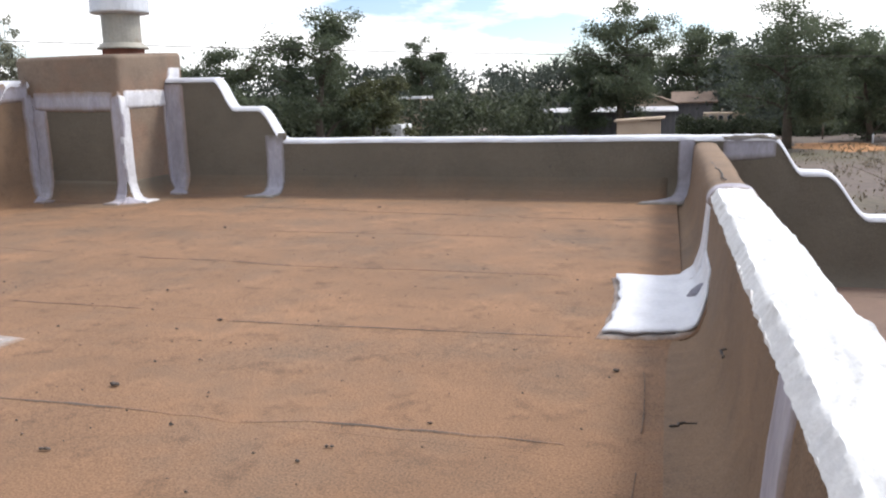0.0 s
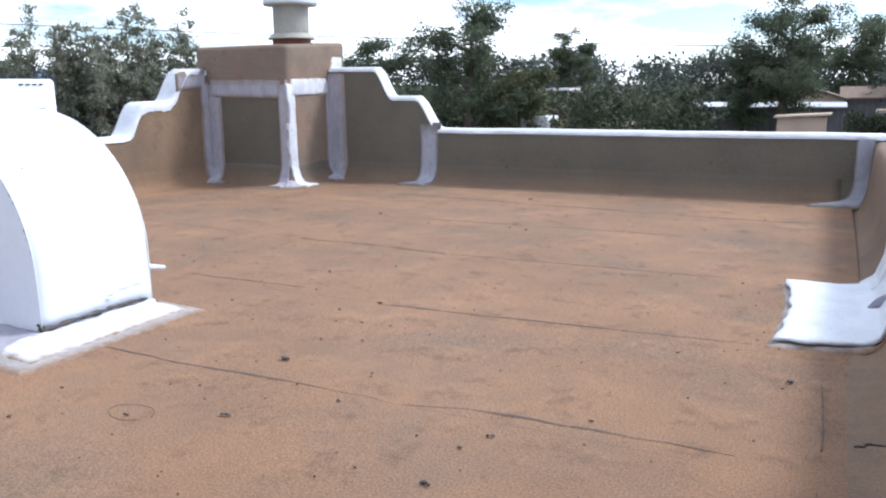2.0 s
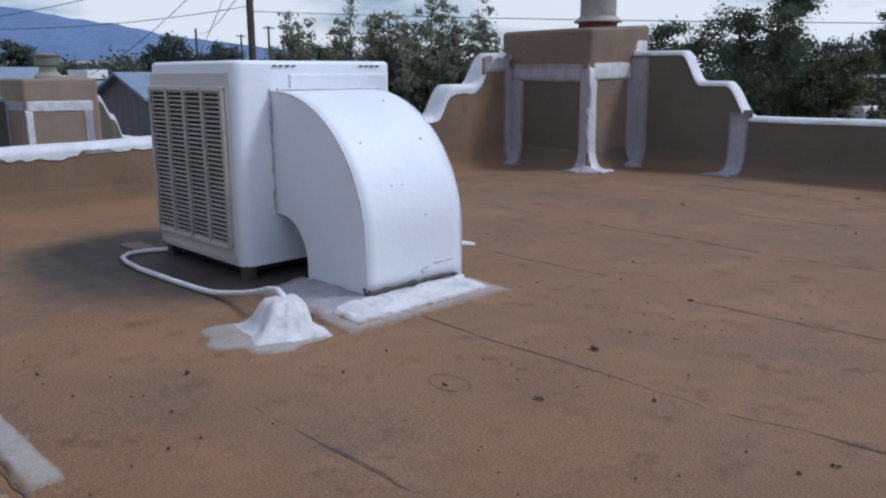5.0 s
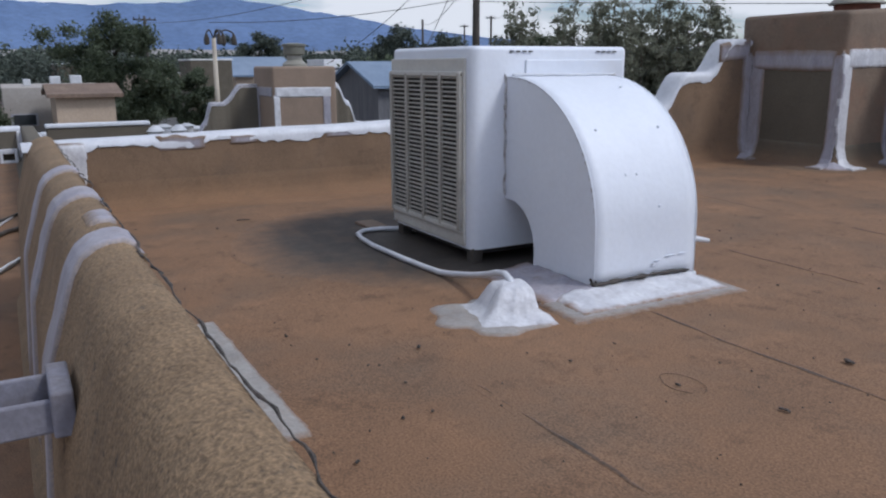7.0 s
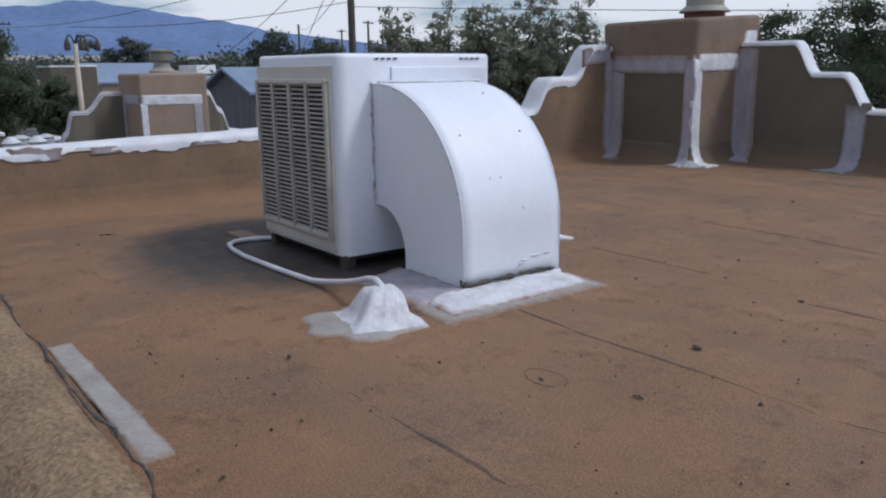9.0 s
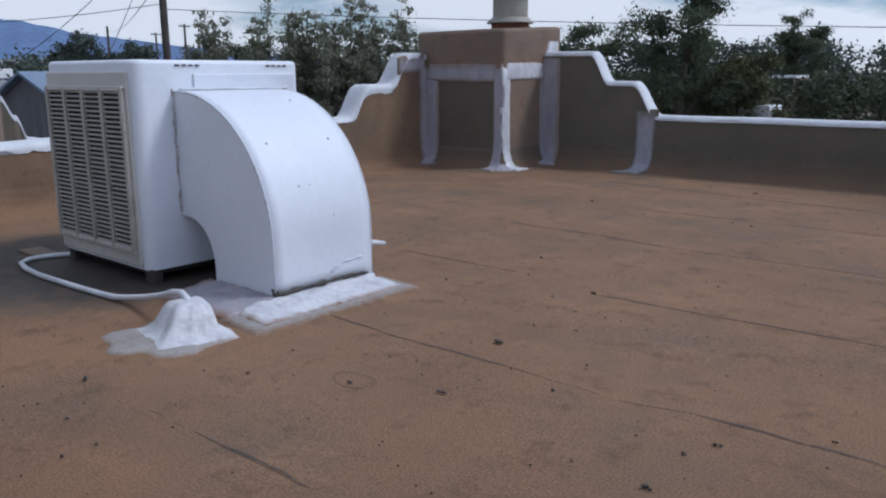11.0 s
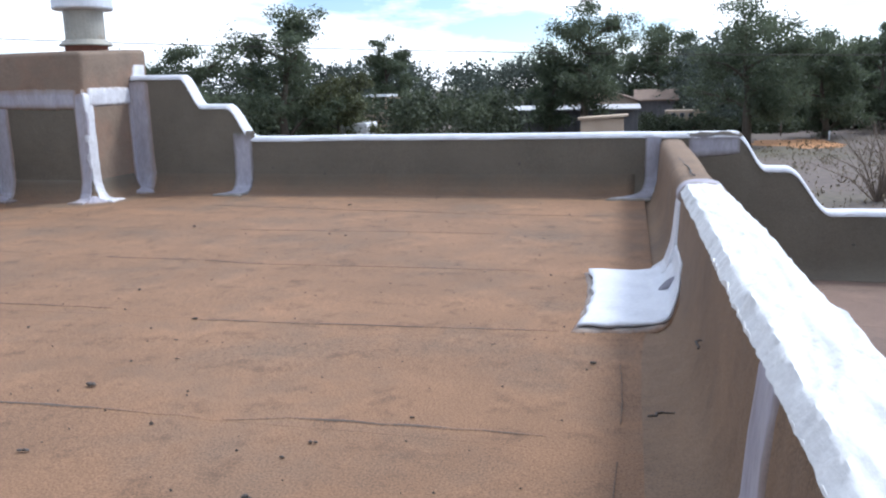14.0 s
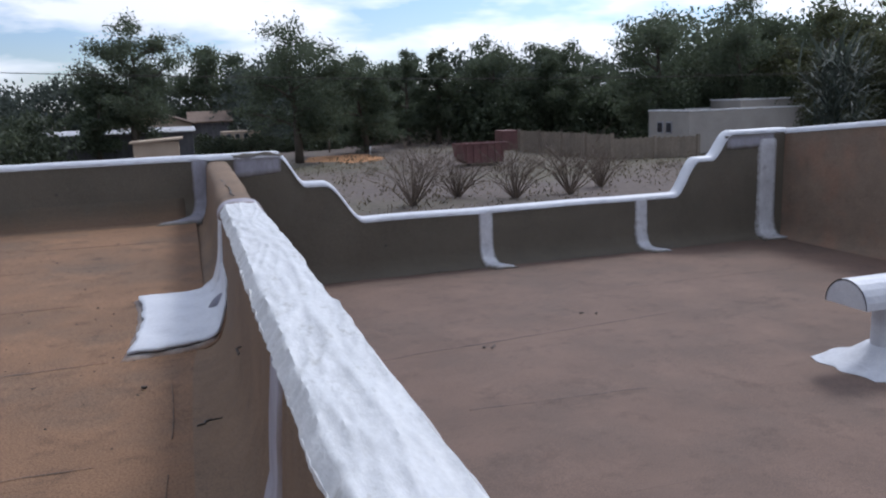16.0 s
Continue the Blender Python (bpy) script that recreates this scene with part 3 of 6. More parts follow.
wall_foot((0.5, 6.35), lambda s, d, z: (XW + d + west_shift(s) - wob(s * 1.5, z * 2, size=0.008) + 0.003, s, z + rise(s) + 0.002), "orange sand blown against the foot of the parapet", base="warm_lit_brown_stucco", kind="sand")

def round_chimney(s, d, z):
    """Along the chimney's southern face, round its corner and along its eastern face."""
    if s < 1.06:
        return (-5.72 + s, 6.392 - d, z + rise(6.392 - d) + 0.003)
    if s > 1.36:
        return (-4.647 + d, 6.40 + s - 1.36, z + rise(6.4 + s - 1.36) + 0.003)
    a = (s - 1.06) / 0.30 * math.pi / 2
    return (-4.655 + (d + 0.008) * math.sin(a), 6.40 - (d + 0.008) * math.cos(a), z + rise(6.4 - d * math.cos(a)) + 0.003)


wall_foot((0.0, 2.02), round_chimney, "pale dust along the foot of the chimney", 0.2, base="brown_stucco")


# ---- white bands and patches ----
def band(name, label, path, across, widths, material=M_WASH, **k):
    return tagged(ribbon(name, path, across, widths, material, None, "", **{"thick": 0.012, **k}), label, "coating strip", group="white coating strips")


def cove_path(top, base, face, foot, out=(0, -1)):
    """Down a wall's face, round its cove and out over the roof; out is the way the wall looks."""
    ox, oy = out
    flat, up = Vector((ox, oy, 0)), Vector((0, 0, 1))
    pts = [(-0.003, top), (-0.002, base + 0.45), (0.0, base + 0.17), (0.024, base + 0.07), (0.065, base + 0.02), (0.13, base + 0.004), (0.13 + foot, base + 0.006)]
    pts = [p for i, p in enumerate(pts) if i == 0 or p[1] < top]
    res = []
    for i, (d, z) in enumerate(pts):
        k = smooth01((d + 0.0) / 0.1)
        n = (flat * (1 - k) + up * k).normalized()
        low = 1 - smooth01((z - base - 0.1) / 0.15)
        res.append((Vector(face) + flat * (d + 0.008 * low) + up * (z + 0.007 * low), n))
    return res


N_FACE = lambda x: (x, YN, 0)
band("coating_strip", "thin white coating strip below the scroll, flaring onto the roof", cove_path(0.63, 0.038, N_FACE(-3.50), 0.14), (1, 0, 0), (0.21, 0.34), shift=(0, -0.08), seed=1, fade=(0.25, 0.15), ends=(0.12, 0.05))
band("coating_strip", "thin white coating strip in the corner, sweeping onto the roof", cove_path(0.55, 0.038, N_FACE(0.27), 0.20), (1, 0, 0), (0.15, 0.42), shift=(0.02, -0.20), seed=2, fade=(0.2, 0.2))
for x, s in ((2.91, 5), (4.64, 6)):
    band("coating_strip", "white coating strip on the low parapet, flaring onto the roof", cove_path(-0.10, -0.63, N_FACE(x), 0.12), (1, 0, 0), (0.17, 0.22), shift=(0, 0.12), seed=s, material=M_WHITE)
band("coating_strip", "broad white coating strip in the corner of the lower roof", cove_path(0.50, -0.63, N_FACE(6.20), 0.08), (1, 0, 0), (0.28, 0.34), shift=(0.0, 0.0), seed=7, material=M_WHITE)
band("coating_patch", "grey-white wash under the coping beside the dividing wall", [((0.56, YN, 0.46), (0, -1, 0)), ((1.00, YN, 0.475), (0, -1, 0))], (0, 0, 1), (0.22, 0.15), seed=8, thick=0.003)
band("coating_patch", "grey-white wash under the coping at the scroll", [((5.66, YN, 0.42), (0, -1, 0)), ((6.30, YN, 0.43), (0, -1, 0))], (0, 0, 1), (0.16, 0.20), seed=9, thick=0.003)
W_FACE = lambda y: (XW + west_shift(y), y, 0)
WN = XW + west_shift(6.2)
band("coating_patch", "white wash spilling below the scroll top", [((WN - 0.004, 5.98, 1.03), (1, 0, 0)), ((WN + 0.004, 6.38, 1.06), (1, 0, 0))], (0, 0, 1), (0.18, 0.22), seed=13, thick=0.006, base="warm_lit_brown_stucco")
band("coating_strip", "white wash strip in the corner of chimney and parapet", cove_path(1.08, 0.038, W_FACE(6.34), 0.10, (1, 0)), (0, 1, 0), (0.14, 0.40), seed=16, fade=(0.4, 0), base="warm_lit_brown_stucco")

band("coating_patch", "white wash running down the parapet's corner", [((XW, 0.42, 0.46), (1, 0, 0)), ((XW, 0.425, 0.17), (1, 0, 0))], (0, 1, 0), (0.19, 0.15), seed=17, fade=(0.1, 0.1), material=M_WHITE, base="warm_lit_brown_stucco")

for y, w, h in ((1.12, 0.34, 0.10), (1.55, 0.22, 0.06), (2.3, 0.3, 0.05)):
    z = west_top(y) - 0.05
    band("coating_patch", "thin grey wash spilling below the ragged coping", [((XW, y - w / 2, z), (1, 0, 0)), ((XW, y + w / 2, z), (1, 0, 0))], (0, 0, 1), (h, h * 0.7), seed=50 + y, thick=0.002, ends=(0.06, 0.06), base="warm_lit_brown_stucco")

# chimney
CX0, CX1, CY0, CY1, CZ = -5.755, -4.655, 6.40, 7.44, 1.378
chimney = empty("chimney", "square stucco chimney with white coating bands and a metal flue", "chimney", pose(-5.25, 6.9, 0))


def under(ob, parent):
    ob.parent = parent
    ob.matrix_parent_inverse = parent.matrix_world.inverted()
    return ob


cb = box_bm(CX0, CX1, CY0, CY1, -0.02, CZ, 0.045, 4)
bmesh.ops.subdivide_edges(cb, edges=[e for e in cb.edges if e.calc_length() > 0.5], cuts=14, use_grid_fill=True)
for v in cb.verts:
    v.co.z += 0.055 * (v.co.y - CY0) * smooth01((v.co.z - 1.0) / 0.3)
    v.co += Vector((wob(*(v.co * 1.6), size=0.014), wob(*(v.co * 1.6 + Vector((9, 0, 0))), size=0.014), wob(*(v.co * 1.6 + Vector((0, 9, 0))), size=0.010)))
chim_body = under(part("chimney_body", cb, M_CHIM, None, "sun-faded orange-tan stucco, olive-brown below the band", True), chimney)
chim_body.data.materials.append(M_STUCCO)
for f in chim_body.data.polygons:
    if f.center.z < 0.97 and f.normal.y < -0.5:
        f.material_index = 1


def chim_band(path, across, widths, seed, material=M_WASH, label="brushed white coating", shift=(0, 0), fade=(0.35, 0.35)):
    under(ribbon("coating_band", path, across, widths, material, None, label, thick=0.012, shift=shift, seed=seed, fade=fade, base="chimney_stucco"), chimney)


S_N, E_N = (0, -1, 0), (1, 0, 0)
chim_band([((CX0 + 0.15, CY0, 0.97), S_N), ((CX1 - 0.06, CY0, 0.955), S_N)], (0, 0, 1), (0.20, 0.19), 21)
chim_band([((CX1, CY0 + 0.05, 0.975), E_N), ((CX1, YN, 0.985), E_N)], (0, 0, 1), (0.19, 0.18), 22, M_WHITE)
chim_band(cove_path(1.05, 0.038, (CX1 - 0.055, CY0, 0), 0.10), (1, 0, 0), (0.12, 0.15), 23, shift=(0, 0.01), fade=(0.35, 0))
chim_band(cove_path(1.05, 0.038, (CX1, CY0 + 0.065, 0), 0.10, (1, 0)), (0, 1, 0), (0.14, 0.22), 24, M_WHITE, shift=(0, -0.02), fade=(0, 0.35))
chim_band(cove_path(1.06, 0.038, (CX0 + 0.225, CY0, 0), 0.09), (1, 0, 0), (0.16, 0.24), 25, fade=(0, 0.3), shift=(0.0, 0.0))
chim_band(cove_path(1.05, 0.038, (CX1, YN - 0.03, 0), 0.10, (1, 0)), (0, 1, 0), (0.07, 0.16), 26, fade=(0.3, 0))
chim_band(cove_path(1.16, 0.038, (CX1 + 0.105, YN, 0), 0.09), (1, 0, 0), (0.22, 0.30), 27, fade=(0, 0.3))
chim_band([((CX1, YN + 0.12, 1.08), E_N), ((CX1, YN + 0.18, 1.29), E_N)], (0, 1, 0), (0.26, 0.18), 28, M_WHITE)
FX, FY = -4.92, 6.88
under(lathe("flue_base", [(0.19, 1.37), (0.19, 1.45)], (FX, FY, 0), M_RUST, None, "rust-dark sleeve"), chimney)
under(lathe("flue_collar", [(0.235, 1.448), (0.237, 1.458), (0.185, 1.505), (0.18, 1.505)], (FX, FY, 0), M_FLUE, None, "galvanised storm collar"), chimney)
under(lathe("flue_pipe", [(0.176, 1.44), (0.176, 1.77), (0.181, 1.77), (0.181, 1.80)], (FX, FY, 0), M_FLUE, None, "dull galvanised flue pipe"), chimney)
under(lathe("flue_cap", [(0.18, 1.765), (0.262, 1.775), (0.268, 1.79), (0.262, 1.98), (0.268, 1.99), (0.262, 2.02), (0.22, 2.06), (0.0, 2.16)], (FX, FY, 0), M_CAP, None, "bright galvanised cap"), chimney)

# thick coping on the dividing wall
def ridged(*k):
    """Thin raised lines where the brush dragged the coating."""
    return max(0.0, 1 - 5 * abs(noise.noise(Vector(k))))


def coping_section(y):
    a = wob(y * 1.6, 8.0, size=0.01)
    l = 0.328 + a + min(0.010, wob(y * 4, 1.3, size=0.007) + wob(y * 17, 1.3, size=0.005) + wob(y * 43, 1.3, size=0.004))
    r = 0.543 + a + wob(y * 3, 9.3, size=0.010) + wob(y * 11, 3.3, size=0.008)
    t = 0.492
    drop = 0.034 + wob(y * 5, 4.4, size=0.012) + wob(y * 11, 4.4, size=0.010) + wob(y * 37, 4.4, size=0.008)
    pts = [(l + 0.012, t - drop), (l + 0.002, t - drop + 0.006), (l, t - 0.03), (l + 0.022, t + 0.002)]
    for k in range(1, 26):
        x = l + 0.022 + (r - l - 0.044) * k / 26
        q = x + 0.05 * math.sin(y * 2.1) + 0.10 * wob(y * 1.3, 5.5)
        z = t + 0.009 + 0.004 * math.sin(math.pi * k / 26) + wob(q * 13, y * 1.2, 2, size=0.004)
        z += 0.005 * ridged(q * 14, y * 1.6, 3.0) + 0.004 * ridged(q * 26, y * 3.4, 7.0) + wob(x * 30, y * 14, 4, size=0.003) + 0.003 * max(0, wob(x * 45, y * 38, 1) - 0.25)
        pts.append((x, z))
    return pts + [(r - 0.022, t), (r, t - 0.03), (r - 0.004, t - drop * 0.9), (r - 0.02, t - drop * 0.9), (0.47, 0.45), (0.39, 0.45)]


coping = loft("coping", spread(0.2, 4.06, 0.012), coping_section, lambda y, d, z: (d, y, z), M_COPING)
structure(coping, "thick lumpy white coating brushed over the wall top", "coping")
collar = empty("coping_collar", "smooth white band over the wall beside the scupper", "coating strip", pose(0.44, 4.2, 0.5))
def over_mid(y0, y1, lift, seed):
    sec = [(p[0], p[1]) for p in mid_section(4.2)[5:15]]
    pts = []
    for i, (d, z) in enumerate(sec):
        a, b = Vector(sec[max(i - 1, 0)]), Vector(sec[min(i + 1, len(sec) - 1)])
        t = (b - a).normalized()
        pts.append(((d, (y0 + y1) / 2, z), (-t.y, 0, t.x)))
    return pts
under(ribbon("collar_band", over_mid(4.04, 4.34, 0, 0)[1:9], (0, 1, 0), (0.27, 0.27), M_WASH, None, "", thick=0.02, ragged=0.008, seed=31, base="warm_lit_brown_stucco"), collar)
drip = [((d, 1.565, z), (-1, 0, 0.05 + 0.9 * (z < 0.06))) for d, z in reversed(mid_section(1.6)[2:9])]
under(ribbon("drip_strip", drip, (0, 1, 0), (0.20, 0.18), M_WASH, None, "pale smeared strip running down to the roof", thick=0.008, ragged=0.01, shift=(0.02, 0.0), seed=32, fade=(0.12, 0.1), ends=(0, 0.05), base="warm_lit_brown_stucco"), collar)

# scupper patch: over the roof, up the cove, and a narrow tongue to the coping
MID_PATH = [(-0.10, 0.004), (0.06, 0.006), (0.19, 0.010), (0.265, 0.039), (0.305, 0.10), (0.326, 0.19)]
scupper = empty("scupper_flashing", "thick white patch round the roof drain at the wall foot", "flashing", pose(0.1, 3.7, 0))


def patch_place(grow, lift):
    def place(u, v):
        d = [0.0, 0.15, 0.25, 0.35, 0.45, 0.56]
        s = u * 0.56 * 0.999
        i = max(k for k in range(5) if d[k] <= s)
        k = (s - d[i]) / (d[i + 1] - d[i])
        x, z = MID_PATH[i][0] + (MID_PATH[i + 1][0] - MID_PATH[i][0]) * k, MID_PATH[i][1] + (MID_PATH[i + 1][1] - MID_PATH[i][1]) * k
        near = 3.23 - grow + 0.10 * u + 0.33 * smooth01((u - 0.55) / 0.45)
        far = 4.20 + grow + 0.05 * u
        y = near + (far - near) * v + (wob(u * 8, v * 3, grow * 50, size=0.025) if v in (0.0, 1.0) else 0)
        x += -grow * (1 - u) + (wob(v * 9, 2.1, grow * 50, size=0.02) if u == 0 else 0) + 0.035 * math.sin(math.pi * v) * (1 - u)
        n = Vector((-smooth01((u - 0.3) / 0.6), 0, 1.05 - smooth01((u - 0.3) / 0.6)))
        return (x, y, z + lift + rise(y) * (1 - u) + wob(x * 12, y * 12, 3, size=0.006)), n
    return place


under(sheet("patch_border", 26, 34, patch_place(0.04, 0.0), covering("film", "roll_roofing"), None, "ragged grey mesh border", 0.004, True, lambda u, v: min(1, u / 0.12, v / 0.06, (1 - v) / 0.06)), scupper)
under(sheet("patch", 26, 34, patch_place(0.0, 0.014), M_WHITE, None, "glossy white coating", 0.010), scupper)
under(ribbon("tongue", [((0.22, 4.20, 0.022), (-0.4, 0, 0.9)), ((0.285, 4.20, 0.07), (-0.8, 0, 0.5)), ((0.322, 4.20, 0.19), (-1, 0, 0.1)), ((0.338, 4.20, 0.40), (-1, 0, 0)), ((0.345, 4.20, 0.46), (-1, 0, 0))],
             (0, -1, 0), (0.26, 0.10), M_WHITE, None, "", thick=0.014, fade=(0, 0), ends=(0, 0), seed=33, base="warm_lit_brown_stucco"), scupper)
# a closed bulge replaces the drain's hollow, whose shade is its grey
hole = bmesh.new()
bmesh.ops.create_uvsphere(hole, u_segments=20, v_segments=10, radius=1)
bmesh.ops.transform(hole, matrix=Matrix.LocRotScale((0.268, 3.78, 0.066), Euler((radians(8), radians(-48), radians(-8))), (0.064, 0.040, 0.022)), verts=hole.verts)
under(part("drain_opening", hole, M_TROUGH, None, "closed grey bulge with the drain mouth's shade in its colour", True), scupper)

# bands over the gritty parapet
def over_south(x, i0=4, i1=16):
    sec = south_section(x)[i0:i1]
    res = []
    for i, (d, z) in enumerate(sec):
        a, b = Vector(sec[max(i - 1, 0)]), Vector(sec[min(i + 1, len(sec) - 1)])
        t = (b - a).normalized()
        res.append(((x, d, z), (0, t.y, -t.x)))
    return res


for x, w, i0, i1, s in ((-4.16, 0.20, 4, 16, 41), (-3.40, 0.26, 4, 16, 42), (-2.84, 0.22, 6, 10, 43), (-2.51, 0.21, 4, 16, 44)):
    path = [(p, Vector(n) if Vector(n).dot(Vector((0, -0.3, 1))) > 0 or Vector(n).y < 0 else -Vector(n)) for p, n in over_south(x, i0, i1)]
    band("coating_strip", "grey-white band laid over the gritty parapet", path, (1, 0, 0), (w, w), seed=s, fade=(0.1, 0.1), base="gritty_parapet")
crack = [(x, 0.331 + wob(x * 9, 3, size=0.014) + wob(x * 31, 3, size=0.004), 0.484 + wob(x * 13, 8, size=0.008) + wob(x * 41, 8, size=0.002)) for x in spread(-5.6, -0.1, 0.03)]
edge_tar = link("lap_edge", *tube_data(crack, [0.0008 + 0.007 * abs(wob(p[0] * 23, 1)) for p in crack], 5), M_TAR, None, "")
structure(edge_tar, "ragged dark edge of the parapet's roofing lap", "trim")
crack2 = [(0.41 + wob(y * 5, 3, size=0.03), y, 0.497 + 0.006 * (y - 4.4)) for y in spread(4.5, 6.9, 0.04)]
structure(link("lap_edge_middle", *tube_data(crack2, [0.003 + 0.006 * abs(wob(p[1] * 9, 1)) for p in crack2], 5), M_TAR, None, ""), "dark ragged crack along the bare wall top", "trim")
band("coating_patch", "translucent grey coating patch on the roof at the parapet foot", [((-3.16, 0.625, 0.004), (0, 0, 1)), ((-2.05, 0.632, 0.004), (0, 0, 1))], (0, 1, 0), (0.10, 0.10), seed=45, material=M_EDGE, ragged=0.02, fade=(0.3, 0.3), ends=(0.08, 0.05), base="roll_roofing", thick=0.003)

# ---- the cooler ----
cooler = empty("evaporative_cooler", "white box-shaped swamp cooler with louvred side and curved duct", "air cooler", pose(-3.84, 2.42, 0))
AX0, AX1, AY0, AY1, AZ0, AZ1 = -4.27, -3.40, 1.96, 2.89, 0.072, 1.028
cab = bmesh.new()
bmesh.ops.create_cube(cab, size=1, matrix=Matrix.LocRotScale(((AX0 + AX1) / 2, (AY0 + AY1) / 2, (AZ0 + AZ1) / 2), None, (AX1 - AX0, AY1 - AY0, AZ1 - AZ0)))
bmesh.ops.bevel(cab, geom=[e for e in cab.edges if abs(e.verts[0].co.z - e.verts[1].co.z) > 0.5], offset=0.055, segments=5, affect="EDGES", profile=0.5)
bmesh.ops.bevel(cab, geom=[e for e in cab.edges if min(e.verts[0].co.z, e.verts[1].co.z) > 1.0], offset=0.022, segments=4, affect="EDGES", profile=0.5)
body = under(part("cabinet", cab, M_PAINT, None, "glossy white painted steel", True), cooler)
body.modifiers.new("edges", "EDGE_SPLIT").split_angle = radians(40)
# the shade under the cabinet is painted as a near-black pan
under(box("base_pan", AX0 + 0.03, AX1 - 0.03, AY0 + 0.03, AY1 - 0.03, 0.045, 0.075, M_DARK, None, "pan below the cabinet with the shade there in its black"), cooler)
for x in (AX0 + 0.06, AX1 - 0.04):
    for y in (AY0 + 0.04, AY1 - 0.06):
        under(box("foot", x - 0.03, x + 0.03, y - 0.03, y + 0.03, -0.004, 0.078, M_POLE, None, "dark corner foot", 0.008), cooler)
# louvred pad frame on the south side
PX0, PX1, PZ0, PZ1 = AX0 + 0.03, AX1 - 0.055, 0.085, 0.975
panel = under(box("pad_frame", PX0, PX1, AY0 - 0.014, AY0 + 0.004, PZ0, PZ1, M_CREAM, None, "cream louvred pad frame", 0.006), cooler)
LX0, LX1, LZ0, LZ1 = PX0 + 0.025, PX1 - 0.025, PZ0 + 0.085, PZ1 - 0.08


def sub(ob, parent):
    ob.parent = parent
    ob.matrix_parent_inverse = parent.matrix_world.inverted()
    return ob


bpy.context.view_layer.update()
# near-black paints the shade between and behind the slats
sub(box("pad", LX0, LX1, AY0 - 0.016, AY0 - 0.0145, LZ0, LZ1, M_DARK, None, "pad behind the slats with the gaps' shade in its black"), panel)
COLS, ROWS_L = 4, 33
cw = (LX1 - LX0) / COLS
slat_mesh = None
for c in range(COLS + 1):
    x = LX0 + cw * c
    sub(box("mullion", x - 0.013, x + 0.013, AY0 - 0.034, AY0 - 0.013, LZ0 - 0.01, LZ1 + 0.01, M_SLAT, None, "", 0.004), panel)
for z in (LZ0 - 0.006, LZ1 + 0.006):
    sub(box("rail", LX0 - 0.013, LX1 + 0.013, AY0 - 0.032, AY0 - 0.013, z - 0.012, z + 0.012, M_CREAM, None, "", 0.004), panel)
for c in range(COLS):
    for r in range(ROWS_L):
        z = LZ0 + (LZ1 - LZ0) * (r + 0.5) / ROWS_L
        x = LX0 + cw * (c + 0.5)
        if slat_mesh is None:
            h = (LZ1 - LZ0) / ROWS_L
            bm = box_bm(-cw / 2 + 0.012, cw / 2 - 0.012, -0.0065, 0.0065, -0.0016, 0.0016)
            bmesh.ops.rotate(bm, verts=bm.verts, matrix=Matrix.Rotation(radians(30), 3, "X"))
            ob = part("slat", bm, M_SLAT)
            slat_mesh = ob.data
        else:
            ob = new("slat", slat_mesh)
        ob.matrix_world = pose(x, AY0 - 0.024, z)
        sub(ob, panel)
# sheet-metal elbow
DY0, DY1 = 2.15, 2.71
OUT = [(-3.42, 0.884), (-3.36, 0.884)] + [(-3.36 + 0.64 * math.sin(radians(a)), 0.250 + 0.634 * math.cos(radians(a))) for a in range(6, 91, 6)] + [(-2.72, 0.015)]
INN = [(-3.15, 0.015)] + [(-3.36 + 0.21 * math.sin(radians(a)), 0.10 + 0.215 * math.cos(radians(a))) for a in range(84, -1, -7)] + [(-3.42, 0.315)]


def elbow_side(y, out):
    n = len(OUT)
    ins = []
    for i in range(n):
        f = (len(INN) - 1) * (1 - i / (n - 1))
        j = min(int(f), len(INN) - 2)
        ins.append(tuple(Vector(INN[j]).lerp(Vector(INN[j + 1]), f - j)))
    vs = [(x, y, z) for x, z in OUT] + [(x, y, z) for x, z in ins] + [(x, y + out * 0.006, z) for x, z in OUT] + [(x, y + out * 0.006, z) for x, z in ins]
    fs = []
    for i in range(n - 1):
        fs += [(i, i + 1, n + i + 1, n + i), (2 * n + i, 3 * n + i, 3 * n + i + 1, 2 * n + i + 1), (i, 2 * n + i, 2 * n + i + 1, i + 1), (n + i, n + i + 1, 3 * n + i + 1, 3 * n + i)]
    bm = bmesh.new()
    v = [bm.verts.new(p) for p in vs]
    for f in fs:
        q = [v[i] for i in f]
        if len({p.co.to_tuple(5) for p in q}) == 4:
            bm.faces.new(q)
    return bm


duct = under(part("duct", elbow_side(DY0, -1), M_PAINT, None, "white-coated sheet-metal elbow duct"), cooler)
bpy.context.view_layer.update()
sub(part("duct_side", elbow_side(DY1, 1), M_PAINT), duct)


def skin(line, inset, name):
    def place(u, v):
        f = u * (len(line) - 1)
        i = min(int(f), len(line) - 2)
        k = f - i
        a, b = Vector(line[i]), Vector(line[i + 1])
        p = a.lerp(b, k)
        t = (b - a).normalized()
        y = DY0 - inset + (DY1 - DY0 + 2 * inset) * v
        return (p.x + wob(p.x * 5, y * 4, p.y * 5, size=0.004), y, p.y), (-t.y, 0, t.x) if name == "duct_inner" else (t.y * -1, 0, t.x)
    return sub(sheet(name, 48, 10, place, M_PAINT, None, "", 0.004), duct)


skin(OUT, 0.008, "duct_back")
skin(INN, 0.0, "duct_inner")
